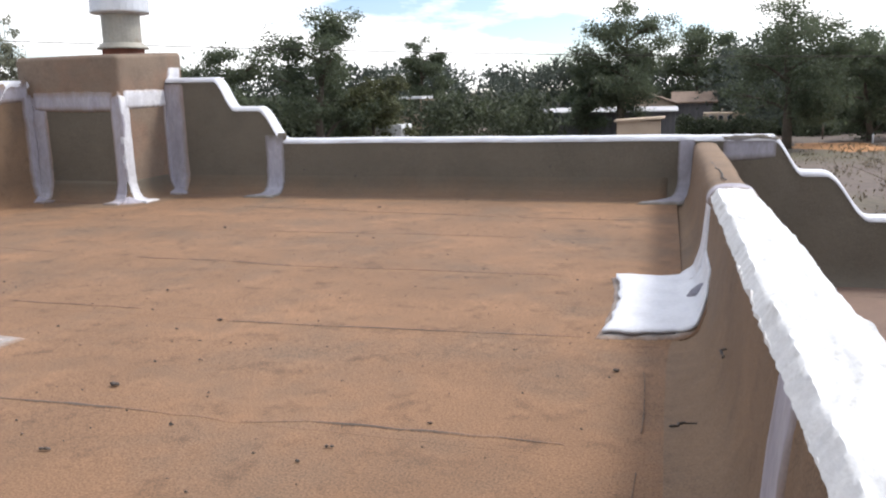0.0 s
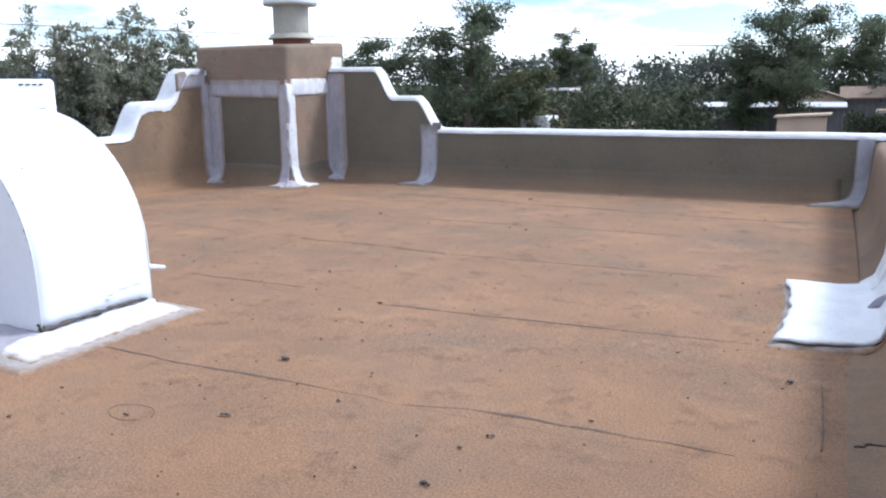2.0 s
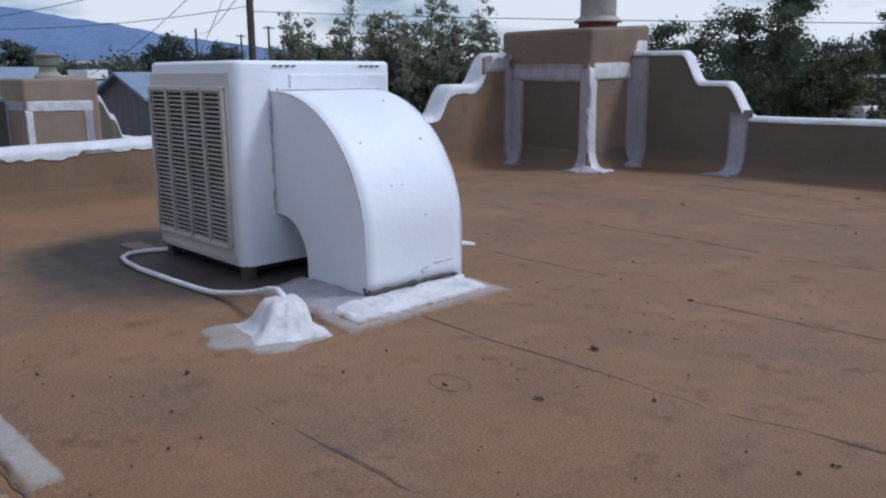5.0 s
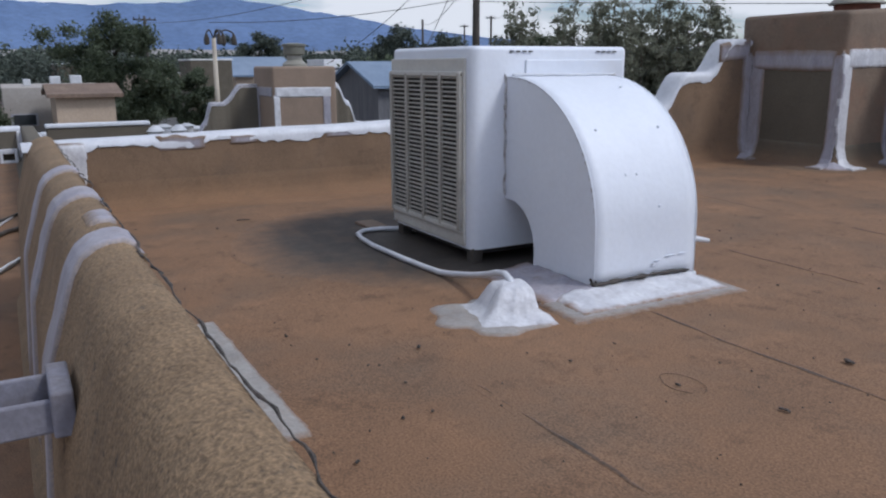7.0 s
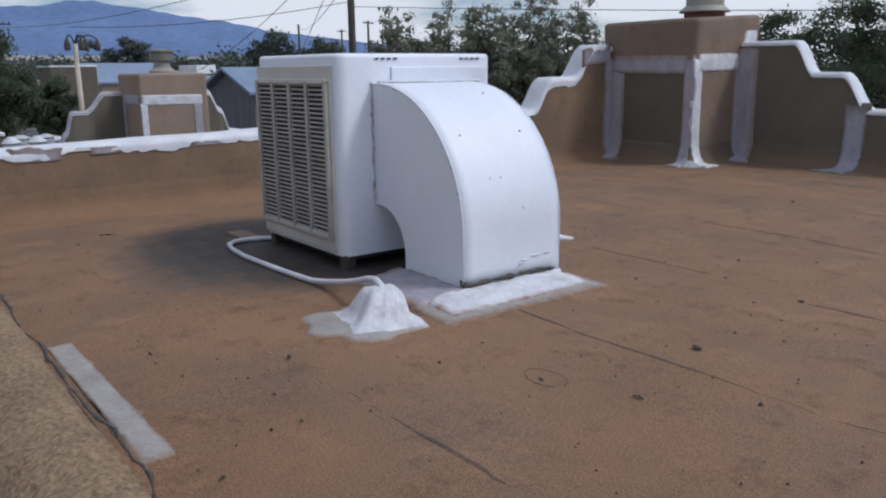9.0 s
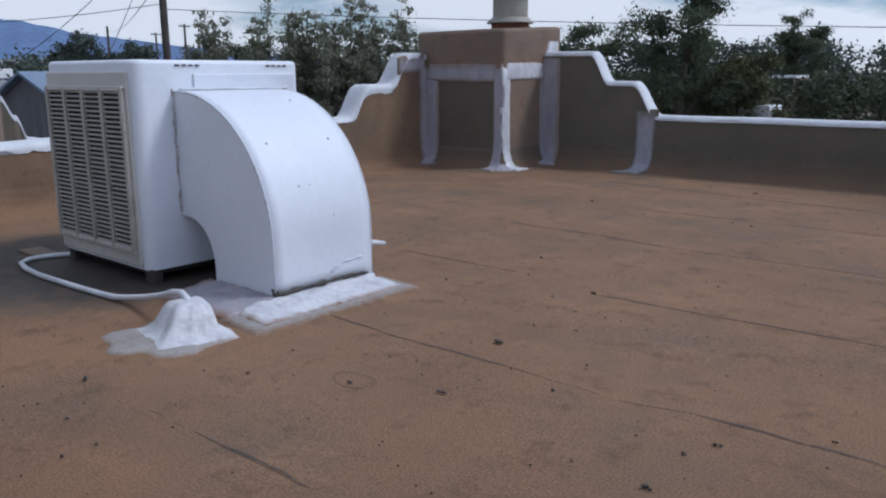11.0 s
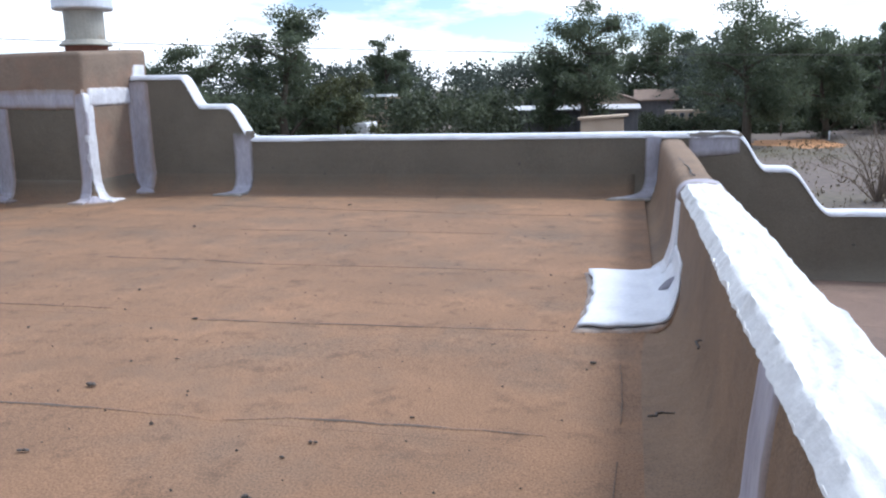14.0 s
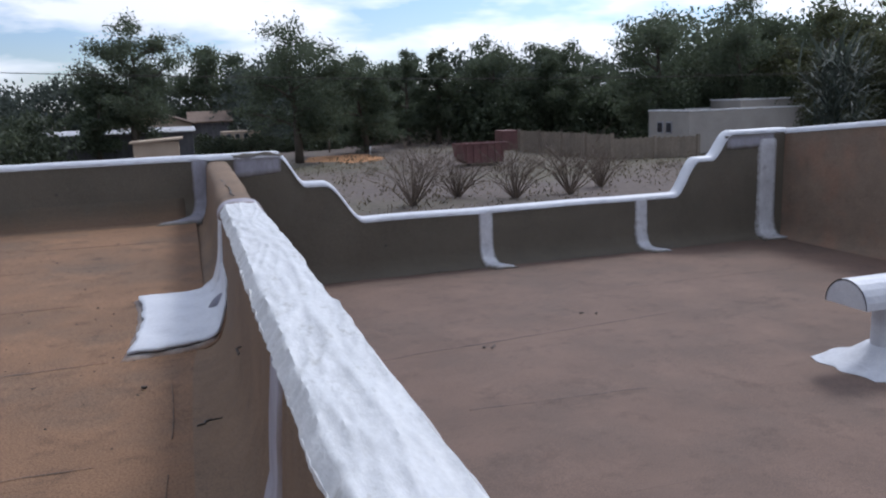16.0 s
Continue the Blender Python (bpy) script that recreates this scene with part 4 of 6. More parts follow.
# folded seams standing a little proud
for y in (DY0 - 0.006, DY1 + 0.006):
    sub(tube("folded_seam", [(x + 0.003, y, z + 0.003) for x, z in OUT], 0.0035, M_PAINT, None, "", 6), duct)
sub(box("collar", AX1 - 0.002, AX1 + 0.010, DY0 + 0.10, AY1 - 0.05, 0.84, 0.965, M_PAINT, None, "", 0.004), duct)
sub(tube("stub_pipe", [(-2.78, DY1, 0.175), (-2.76, DY1 + 0.06, 0.165), (-2.75, DY1 + 0.13, 0.15)], [0.016, 0.014, 0.010], M_WHITE, None, "white-coated stub"), duct)
for x, z in ((-3.10, 0.835), (-2.88, 0.665), (-2.772, 0.48), (-2.73, 0.34)):
    for y in (DY0 + 0.12, (DY0 + DY1) / 2, DY1 - 0.1):
        if random.random() < 0.6:
            bm = bmesh.new()
            bmesh.ops.create_icosphere(bm, subdivisions=2, radius=0.0065, matrix=Matrix.Translation((x + 0.006, y + random.uniform(-0.08, 0.08), z + 0.007)))
            sub(part("screw_head", bm, M_PAINT, None, "painted screw head"), duct)
# slots are slivers on the face, the shade inside them painted near-black
for y in (AY0 + 0.20, AY1 - 0.22):
    for k in range(4):
        under(box("vent_slot", AX1 + 0.003, AX1 + 0.0065, y + k * 0.035, y + k * 0.035 + 0.022, 1.000, 1.007, M_DARK, None, "small dark vent slot"), cooler)
# dirty caulk where the duct meets the cabinet
caulk = [(AX1 + 0.004 + wob(z * 30, 2, size=0.005), DY0 - 0.010 + wob(z * 19, 7, size=0.008), z) for z in spread(0.33, 0.90, 0.015)]
sub(tube("caulk_line", caulk, [0.004 + 0.006 * abs(wob(p[2] * 27, 4)) for p in caulk], M_CAULK, None, "cracked dirty caulk", 6), duct)
sub(tube("caulk_line", [(AX1 + 0.012, DY0 + 0.02 + 0.62 * t, 0.895 + wob(t * 17, 3, size=0.006)) for t in spread(0, 1, 0.03)], 0.006, M_WHITE, None, "thick white caulk", 6), duct)
for k in range(9):
    z = 0.30 + 0.07 * k + random.uniform(-0.02, 0.02)
    bm = bmesh.new()
    a = random.uniform(0.1, 1.45)
    bmesh.ops.create_icosphere(bm, subdivisions=1, radius=1, matrix=Matrix.LocRotScale((-3.36 + 0.64 * math.sin(a), DY0 - 0.007, 0.250 + 0.634 * math.cos(a)), Euler((0, a, 0)), (0.016, 0.004, 0.004)))
    sub(part("worn_spot", bm, M_CAULK, None, "worn brown spot on the edge"), duct)
curb = under(box("curb", -3.17, -2.705, DY0 - 0.02, DY1 + 0.02, -0.004, 0.03, M_WHITE, None, "white-coated curb below the duct", 0.008, 2), cooler)
tar = [(-2.702 + wob(y * 17, 3, size=0.008), y, 0.050 + wob(y * 9, 5, size=0.010)) for y in spread(DY0 - 0.02, DY1 - 0.03, 0.02)]
under(tube("sealant_line", tar, [0.0075 + 0.010 * wob(p[1] * 23, 4) for p in tar], M_TAR, None, "dark cracked sealant", 6), cooler)
lump = bmesh.new()
for k in range(7):
    bmesh.ops.create_icosphere(lump, subdivisions=1, radius=random.uniform(0.006, 0.014), matrix=Matrix.Translation((-2.715 + random.uniform(-0.03, 0.01), DY0 - 0.015 + random.uniform(-0.01, 0.02), 0.045 + random.uniform(-0.01, 0.02))))
under(part("sealant_lump", lump, M_TAR, None, "dark cracked sealant"), cooler)
for k in range(5):
    # thick runs of paint near the duct's foot
    bm = bmesh.new()
    y, z = random.uniform(DY0 + 0.02, DY1 - 0.02), random.uniform(0.07, 0.13)
    bmesh.ops.create_icosphere(bm, subdivisions=2, radius=1, matrix=Matrix.LocRotScale((-2.711, y, z), None, (0.0035, random.uniform(0.01, 0.035), random.uniform(0.002, 0.004))))
    sub(part("paint_run", bm, M_PAINT, None, "", True), duct)

# splayed skirt of coating round the duct's foot
def skirt(name, cx, cy, rings, material, label, parent, square=0.0, seed=0.0, sides=56, covers=None, rough=1.0, lean=(0, 0), turn=0.0, folds=0.0):
    verts, faces = [], []
    for (rx, ry, z) in rings:
        for k in range(sides):
            a = 2 * math.pi * k / sides
            c, s = math.cos(a), math.sin(a)
            q = 1 / max(abs(math.cos(a + turn)), abs(math.sin(a + turn))) if square else 1
            q = 1 + (q - 1) * square
            r = 1 + wob(c * 1.5 + seed, s * 1.5, z * 5, size=0.42 * rough) + wob(c * 2.6 + seed, s * 2.6, z * 20, size=0.14 * rough) + folds * abs(wob(c * 5 + seed, s * 5, z * 4)) * 2
            verts.append((cx + lean[0] * z + rx * c * q * r, cy + lean[1] * z + ry * s * q * r, z + (wob(c * 4, s * 4, seed + z, size=0.012 * rough) if z > 0.01 else 0)))
    for i in range(len(rings) - 1):
        for k in range(sides):
            j = (k + 1) % sides
            faces.append((i * sides + k, i * sides + j, (i + 1) * sides + j, (i + 1) * sides + k))
    faces.append(tuple(range((len(rings) - 1) * sides, len(rings) * sides)))
    ob = link(name, verts, faces, material, None, label, True)
    if covers:
        set_cover(ob, [c for c in covers for k in range(sides)])
    return under(ob, parent)


def foot_fade(u, v):
    return min(1, (1 - u) / 0.35, v / 0.10, (1 - v) / 0.08)


under(sheet("skirt_edge", 16, 50, lambda u, v: ((-2.72 + 0.30 * u + (wob(v * 9, 1, size=0.05) if u == 1 else 0), DY0 - 0.30 + (DY1 - DY0 + 0.38) * v - 0.03 * u, 0.005), (0, 0, 1)), covering("film", "roll_roofing"), None, "ragged translucent border", 0.002, True, foot_fade), cooler)
under(sheet("skirt", 16, 50, lambda u, v: ((-2.715 + 0.225 * u, DY0 - 0.22 + (DY1 - DY0 + 0.25) * v - 0.02 * u, 0.009 + 0.026 * (1 - min(1, u * 1.1)) ** 1.3 * smooth01(v / 0.16) * smooth01((1 - v) / 0.08) + wob(u * 5, v * 20, size=0.008)), (0.25, 0, 1)), covering("white", "roll_roofing"), None, "white coating splayed over the roof", 0.004, True, foot_fade), cooler)
# same coating as the skirt; the greyer wash paints the duct's shade
under(sheet("skirt_side", 18, 16, lambda u, v: ((-3.22 + 0.52 * u, DY0 - 0.01 - 0.27 * v, 0.008 + 0.030 * (1 - v) ** 1.6 + wob(u * 9, v * 6, size=0.008)), (0, -0.3, 1)), covering("wash", "roll_roofing"), None, "white coating with the duct's shade put into its grey", 0.004, True, lambda u, v: min(1, (1 - v) / 0.3 + 0.05, u / 0.15)), cooler)
# roof stain with the shade below and beside the cooler painted in
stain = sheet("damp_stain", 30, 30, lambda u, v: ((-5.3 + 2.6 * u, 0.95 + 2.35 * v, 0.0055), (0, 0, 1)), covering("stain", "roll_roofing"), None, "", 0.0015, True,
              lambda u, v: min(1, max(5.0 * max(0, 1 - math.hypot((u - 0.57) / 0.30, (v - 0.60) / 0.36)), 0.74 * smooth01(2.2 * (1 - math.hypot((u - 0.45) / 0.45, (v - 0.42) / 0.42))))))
tagged(stain, "dark stain and painted shade on the roof below the cooler", "stain")

# blobs of coating where the chimney's bands meet the roof
for x, y, r in ((CX1 + 0.05, CY0 - 0.07, 0.13), (CX0 + 0.19, CY0 - 0.10, 0.14), (CX1 + 0.12, YN - 0.11, 0.13)):
    q = rise(y)
    skirt("band_foot", x, y, [(r * 1.25, r, q - 0.004), (r, r * 0.8, q + 0.008), (r * 0.7, r * 0.6, q + 0.022), (r * 0.35, r * 0.3, q + 0.045), (r * 0.12, r * 0.12, q + 0.06)], covering("wash", "roll_roofing"), "smeared white coating", chimney, 0.2, x, covers=(0, 0.5, 1, 1, 1), rough=0.4)

jack = empty("pipe_flashing", "wrinkled white lump of coating round a pipe end", "flashing", pose(-2.78, 1.66, 0))
skirt("flashing_edge", -2.70, 1.635, [(0.235, 0.215, -0.006), (0.22, 0.20, 0.005), (0.18, 0.16, 0.007), (0.08, 0.07, 0.010)], covering("film", "roll_roofing"), "ragged grey mesh border", jack, 0.3, 1.0, covers=(0, 0.45, 1, 1))
skirt("flashing_lump", -2.67, 1.68, [(0.185, 0.16, -0.004), (0.15, 0.135, 0.008), (0.115, 0.108, 0.020), (0.096, 0.092, 0.045), (0.086, 0.080, 0.072), (0.076, 0.068, 0.100), (0.062, 0.056, 0.118), (0.03, 0.03, 0.126)],
      covering("white", "roll_roofing"), "wrinkled white coating", jack, 1.0, 2.0, covers=(0, 0.6, 1, 1, 1, 1, 1, 1), rough=0.3, lean=(-0.1, 0.25), turn=0.25, folds=0.05)
HOSE = [(-4.20, 2.10, 0.02), (-4.29, 1.99, 0.02), (-4.335, 1.90, 0.02), (-4.335, 1.80, 0.02), (-4.27, 1.735, 0.02), (-4.15, 1.705, 0.02), (-3.95, 1.69, 0.02), (-3.63, 1.70, 0.02), (-3.40, 1.715, 0.02), (-3.29, 1.725, 0.022),
        (-3.20, 1.735, 0.034), (-3.05, 1.745, 0.062), (-2.92, 1.745, 0.095), (-2.84, 1.74, 0.122), (-2.76, 1.73, 0.136), (-2.70, 1.715, 0.128), (-2.67, 1.705, 0.10)]
tagged(tube("water_hose", HOSE, 0.0135, M_WHITE, None, "", 10), "white-painted supply pipe curling round the cooler onto the roof", "pipe")
tagged(box("wood_block", -4.62, -4.40, 1.86, 1.98, -0.004, 0.022, M_CHIM, None, "", 0.006), "thin tan scrap of board below the pipe", "board")

# ---- vent on the lower roof ----
vent = empty("roof_vent", "white-coated vent pipe with a rounded hood", "roof vent", pose(4.02, 3.42, -0.63))
skirt("flashing", 4.02, 3.42, [(0.37, 0.28, -0.628), (0.33, 0.25, -0.612), (0.20, 0.17, -0.585), (0.115, 0.10, -0.52)], M_WHITE, "white coating splayed over the roof", vent, 0.6, 4.0)
under(lathe("pipe", [(0.085, -0.60), (0.085, -0.27)], (4.02, 3.42, 0.05), M_WHITE, None, "white vent pipe"), vent)
hood = []
for i in range(13):
    hood.append((0.155 * math.cos(math.pi * i / 12), 0.155 * math.sin(math.pi * i / 12)))
hv = [(3.70, 3.42 + a, -0.25 + b) for a, b in hood] + [(4.30, 3.42 + a, -0.25 + b) for a, b in hood] + [(3.70, 3.42 + a * 0.94, -0.25 + b * 0.94) for a, b in hood] + [(4.30, 3.42 + a * 0.94, -0.25 + b * 0.94) for a, b in hood]
hf = []
for i in range(12):
    hf += [(i, i + 1, 13 + i + 1, 13 + i), (26 + i, 39 + i, 39 + i + 1, 26 + i + 1), (i, 26 + i, 26 + i + 1, i + 1), (13 + i, 13 + i + 1, 39 + i + 1, 39 + i)]
hf += [(0, 13, 39, 26), (12, 38, 51, 25)]
hf.append(tuple(range(13)))
under(link("hood", hv, hf, M_WHITE, None, "rounded white hood"), vent)

# ---- trough and cables on the southern roof ----
trough = empty("drain_trough", "white-coated metal drain trough through the parapet", "drain trough", pose(-2.05, -0.4, 0.2))
TX0, TX1 = -2.09, -1.93
for nm, a in (("trough_side", (TX0, TX0 + 0.015, -0.9, 0.10, 0.21, 0.285)), ("trough_side", (TX1 - 0.015, TX1, -0.9, 0.10, 0.21, 0.28)), ("trough_bottom", (TX0, TX1, -0.9, 0.10, 0.205, 0.22)), ("trough_back", (TX0 - 0.02, TX1 + 0.02, 0.075, 0.12, 0.20, 0.30))):
    under(box(nm, *a, M_TROUGH, None, "", 0.006), trough)
for pts, r, mat in (((-9.9, 0.20, -8.9, -0.35), 0.016, M_TAR), ((-10.3, 0.22, -8.2, -0.32), 0.010, M_WHITE), ((-8.9, 0.10, -8.0, -0.30), 0.022, M_TAR), ((-7.8, 0.16, -6.5, -0.25), 0.012, M_WHITE), ((-7.6, 0.13, -6.3, -0.30), 0.009, M_TAR)):
    p = [(pts[0] + (pts[2] - pts[0]) * t + wob(t * 4, pts[0], size=0.10), pts[1] + (pts[3] - pts[1]) * t, -0.60 + r) for t in spread(0, 1, 0.06)]
    tagged(tube("cable", p, r, mat, None, "", 6), "thin cable lying slack on the lower roof", "cable", group="cables on the southern roof")
far_drain = empty("far_scupper", "white-coated drain mouth at the foot of the far parapet", "flashing", pose(-15.15, 0.09, -0.6))
for a in ((-0.05, 0.0, -0.62, -0.38), (0.17, 0.22, -0.62, -0.38), (0.0, 0.17, -0.45, -0.38), (0.0, 0.17, -0.62, -0.56)):
    under(box("flange", -15.19, -15.0, a[0], a[1], a[2], a[3], M_WHITE, None, "", 0.012), far_drain)
tagged(box("coating_strip", -15.19, -15.12, 0.23, 0.33, -0.6, -0.1, M_WHITE, None, "", 0.02), "white coating strip at the far parapet's end", "coating strip", group="white coating strips")

# ---- debris ----
def crumb(x, y, z, size, seed):
    bm = bmesh.new()
    for k in range(3):
        bmesh.ops.create_icosphere(bm, subdivisions=1, radius=size * random.uniform(0.4, 0.8), matrix=Matrix.LocRotScale((x + random.uniform(-1, 1) * size, y + random.uniform(-0.5, 0.5) * size, z + size * 0.25), None, (1, 0.8, 0.6)))
    for v in bm.verts:
        v.co += Vector((wob(*(v.co * 60), size=size * 0.3), 0, wob(*(v.co * 70), size=size * 0.2)))
    return tagged(part("tar_crumb", bm, M_TAR, None, ""), "small black crumb of tar on the roof", "debris", group="crumbs on the roof")


for x, y, s in ((-1.70, 2.355, 0.026), (-1.553, 1.866, 0.020), (-0.762, 2.068, 0.018), (-0.531, 2.282, 0.012), (-0.014, 2.85, 0.020), (-0.406, 2.994, 0.014), (-1.36, 3.572, 0.013), (-2.315, 3.56, 0.018), (-1.865, 2.98, 0.015),
                (-1.54, 2.65, 0.012), (-2.51, 1.212, 0.022), (-2.143, 1.583, 0.018), (-1.827, 1.743, 0.014), (-2.415, 2.913, 0.012), (-1.672, 2.851, 0.010), (-0.813, 1.962, 0.013), (-0.806, 1.74, 0.022), (-1.748, 5.05, 0.016),
                (-2.18, 6.35, 0.02), (-3.0, 5.28, 0.02), (-2.248, 1.037, 0.014), (-2.028, 1.014, 0.013), (-1.856, 0.715, 0.020), (-2.206, 1.816, 0.012), (-2.843, 0.852, 0.016), (-1.75, 3.135, 0.022), (-3.62, 1.09, 0.008), (-4.9, 1.1, 0.016)):
    crumb(x, y, 0.004 + rise(y), s * 0.62, x)
for x, y, z, s in ((1.95, 4.62, -0.625, 0.02), (2.9, 5.1, -0.625, 0.02), (2.35, 6.9, -0.61, 0.02), (4.2, 6.85, -0.61, 0.02), (3.0, 5.05, -0.625, 0.02)):
    crumb(x, y, z, s * 0.7, x)
ring = [(-1.835 + 0.085 * math.cos(a), 1.768 + 0.05 * math.sin(a) + wob(math.cos(a), math.sin(a), size=0.01), 0.0035) for a in spread(0, 5.7, 0.25)]
tagged(tube("ring_mark", ring, 0.0008, M_SEAM, None, "", 5), "faint dark ring-shaped mark on the tan roof", "stain")
for x, z in ((-2.68, 0.225), (-0.85, 0.32), (-3.2, 0.28), (-1.55, 0.525), (1.9, -0.35)):
    bm = bmesh.new()
    bmesh.ops.create_icosphere(bm, subdivisions=1, radius=0.014, matrix=Matrix.LocRotScale((x, YN - 0.004, z), None, (1, 0.4, 0.8)))
    tagged(part("tar_spot", bm, M_TAR), "small black tar spot stuck on the parapet", "stain", group="tar spots")
vs, fs = [], []
for k in range(700):
    x, y = random.uniform(-5.6, 0.0), random.uniform(0.6, 6.9)
    r = random.uniform(0.002, 0.0055) * (1.6 if random.random() < 0.1 else 1)
    i = len(vs)
    q = 0.002 + rise(y)
    vs += [(x - r, y, q), (x, y - r * 0.8, q), (x + r * 1.2, y, q), (x, y + r, q), (x, y, q + r)]
    fs += [(i, i + 1, i + 4), (i + 1, i + 2, i + 4), (i + 2, i + 3, i + 4), (i + 3, i, i + 4)]
tagged(link("loose_granules", vs, fs, M_TAR), "dark loose granules scattered over the roof", "debris", kind="stuff")
for (x, y), z, a in (((0.19, 2.36), 0.034, 0.4), ((0.30, 2.55), 0.19, 1.4), ((-5.045, 1.30), 0.010, 1.4), ((2.0, 4.6), -0.622, 0.9)):
    p = [(x + 0.045 * math.cos(a) * t + wob(t * 3, x, size=0.02), y + 0.045 * math.sin(a) * t + wob(t * 3, y + 5, size=0.02), z + 0.004) for t in spread(-1, 1, 0.25)]
    tagged(tube("twig", p, [0.003, 0.004, 0.003, 0.005, 0.004, 0.004, 0.003, 0.002, 0.0015], M_TAR, None, "", 5), "short dark dead twig lying on the roof", "twig", group="twigs on the roof")

# ---- the land ----
GZ = -3.4
gv, gf = [], []
RADII = [0.0, 6, 12, 20, 30, 45, 65, 90, 130, 200, 350, 700, 1500, 3000, 4600]
for r in RADII[1:]:
    for k in range(72):
        a = 2 * math.pi * k / 72
        gv.append((r * math.cos(a), r * math.sin(a), GZ + (wob(r * math.cos(a) * 0.05, r * math.sin(a) * 0.05, size=0.18) if 20 < r < 130 else 0)))
gv.append((0, 0, GZ))
for i in range(len(RADII) - 2):
    for k in range(72):
        j = (k + 1) % 72
        gf.append((i * 72 + k, (i + 1) * 72 + k, (i + 1) * 72 + j, i * 72 + j))
gf += [(len(gv) - 1, k, (k + 1) % 72) for k in range(72)]
structure(link("ground", gv, gf, M_GROUND), "dry earth lot with patches of grass", "ground")


def patch_ground(name, cx, cy, rx, ry, material, label, turn=0.0, lift=0.12):
    vs = [(cx, cy, GZ + lift + 0.1)]
    for k in range(40):
        a = 2 * math.pi * k / 40
        q = 1 + wob(math.cos(a) * 2, math.sin(a) * 2, cx, size=0.3)
        x, y = rx * q * math.cos(a), ry * q * math.sin(a)
        vs.append((cx + x * math.cos(turn) - y * math.sin(turn), cy + x * math.sin(turn) + y * math.cos(turn), GZ + lift - 0.1))
    structure(link(name, vs, [(0, 1 + k, 1 + (k + 1) % 40) for k in range(40)], material), label, "ground")


patch_ground("ground_sand", 12.3, 61.5, 3.4, 5.5, M_ORANGE, "low mound of orange sand on the lot", lift=0.12)
patch_ground("road", -70, 13, 30, 5.0, M_ASPHALT, "pale asphalt street between the houses", 0.15)

# mountains and the plain before them
def ridge(name, bearings, dist, low, label, material, rough):
    vs, fs, n = [], [], 160
    for i in range(n + 1):
        t = i / n
        a = bearings[0][0] + (bearings[-1][0] - bearings[0][0]) * t
        h = np.interp(a, [b[0] for b in bearings], [b[1] for b in bearings])
        h += wob(a * 0.35, dist, size=rough) + wob(a * 1.1, dist, size=rough * 0.5)
        for k, f in enumerate((0.0, 0.35, 0.7, 1.0)):
            d = dist - 500 * (1 - f)
            vs.append((d * math.sin(radians(a)), d * math.cos(radians(a)), low + (h - low) * f + wob(a * 1.5, f * 3, size=rough * 1.5 * f * (1 - f) * 4)))
    for i in range(n):
        for k in range(3):
            fs.append((i * 4 + k, (i + 1) * 4 + k, (i + 1) * 4 + k + 1, i * 4 + k + 1))
    structure(link(name, vs, fs, material, smooth=True), label, "backdrop")


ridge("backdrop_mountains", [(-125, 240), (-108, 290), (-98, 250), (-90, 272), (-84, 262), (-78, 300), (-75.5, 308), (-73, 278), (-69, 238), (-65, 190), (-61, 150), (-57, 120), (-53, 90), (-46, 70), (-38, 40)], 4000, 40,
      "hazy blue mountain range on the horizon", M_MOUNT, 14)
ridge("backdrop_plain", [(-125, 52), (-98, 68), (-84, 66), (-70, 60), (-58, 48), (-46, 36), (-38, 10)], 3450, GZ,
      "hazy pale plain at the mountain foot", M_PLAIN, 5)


# ---- trees ----
def leaves(centres, per, spread_r, size, droop=0.0, rng=None):
    """Folded leaf sprays round each centre, as plain arrays."""
    c = np.repeat(np.array(centres), per, axis=0)
    n = len(c)
    p = c + rng.normal(size=(n, 3)) * np.array([spread_r, spread_r, spread_r * 0.75])
    a = rng.normal(size=(n, 3))
    a /= np.linalg.norm(a, axis=1)[:, None]
    a[:, 2] -= droop
    b = np.cross(a, rng.normal(size=(n, 3)))
    b /= np.linalg.norm(b, axis=1)[:, None]
    s = size * rng.uniform(0.6, 1.4, size=(n, 1))
    f = np.cross(a, b) * s * 0.25
    v = np.stack([p - a * s, p + b * s * 0.5 + f, p + a * s, p - b * s * 0.5 + f], axis=1).reshape(-1, 3)
    return v, n


def leaf_mesh(name, v, n, material):
    me = bpy.data.meshes.new(name)
    me.vertices.add(len(v))
    me.vertices.foreach_set("co", np.asarray(v, dtype=np.float32).ravel())
    tri = (np.arange(n)[:, None] * 4 + np.array([0, 1, 2, 0, 2, 3])[None]).ravel()
    me.loops.add(len(tri))
    me.loops.foreach_set("vertex_index", tri.astype(np.int32))
    me.polygons.add(n * 2)
    me.polygons.foreach_set("loop_start", np.arange(0, len(tri), 3, dtype=np.int32))
    me.materials.append(material)
    me.update(calc_edges=True)
    me.validate()
    return me


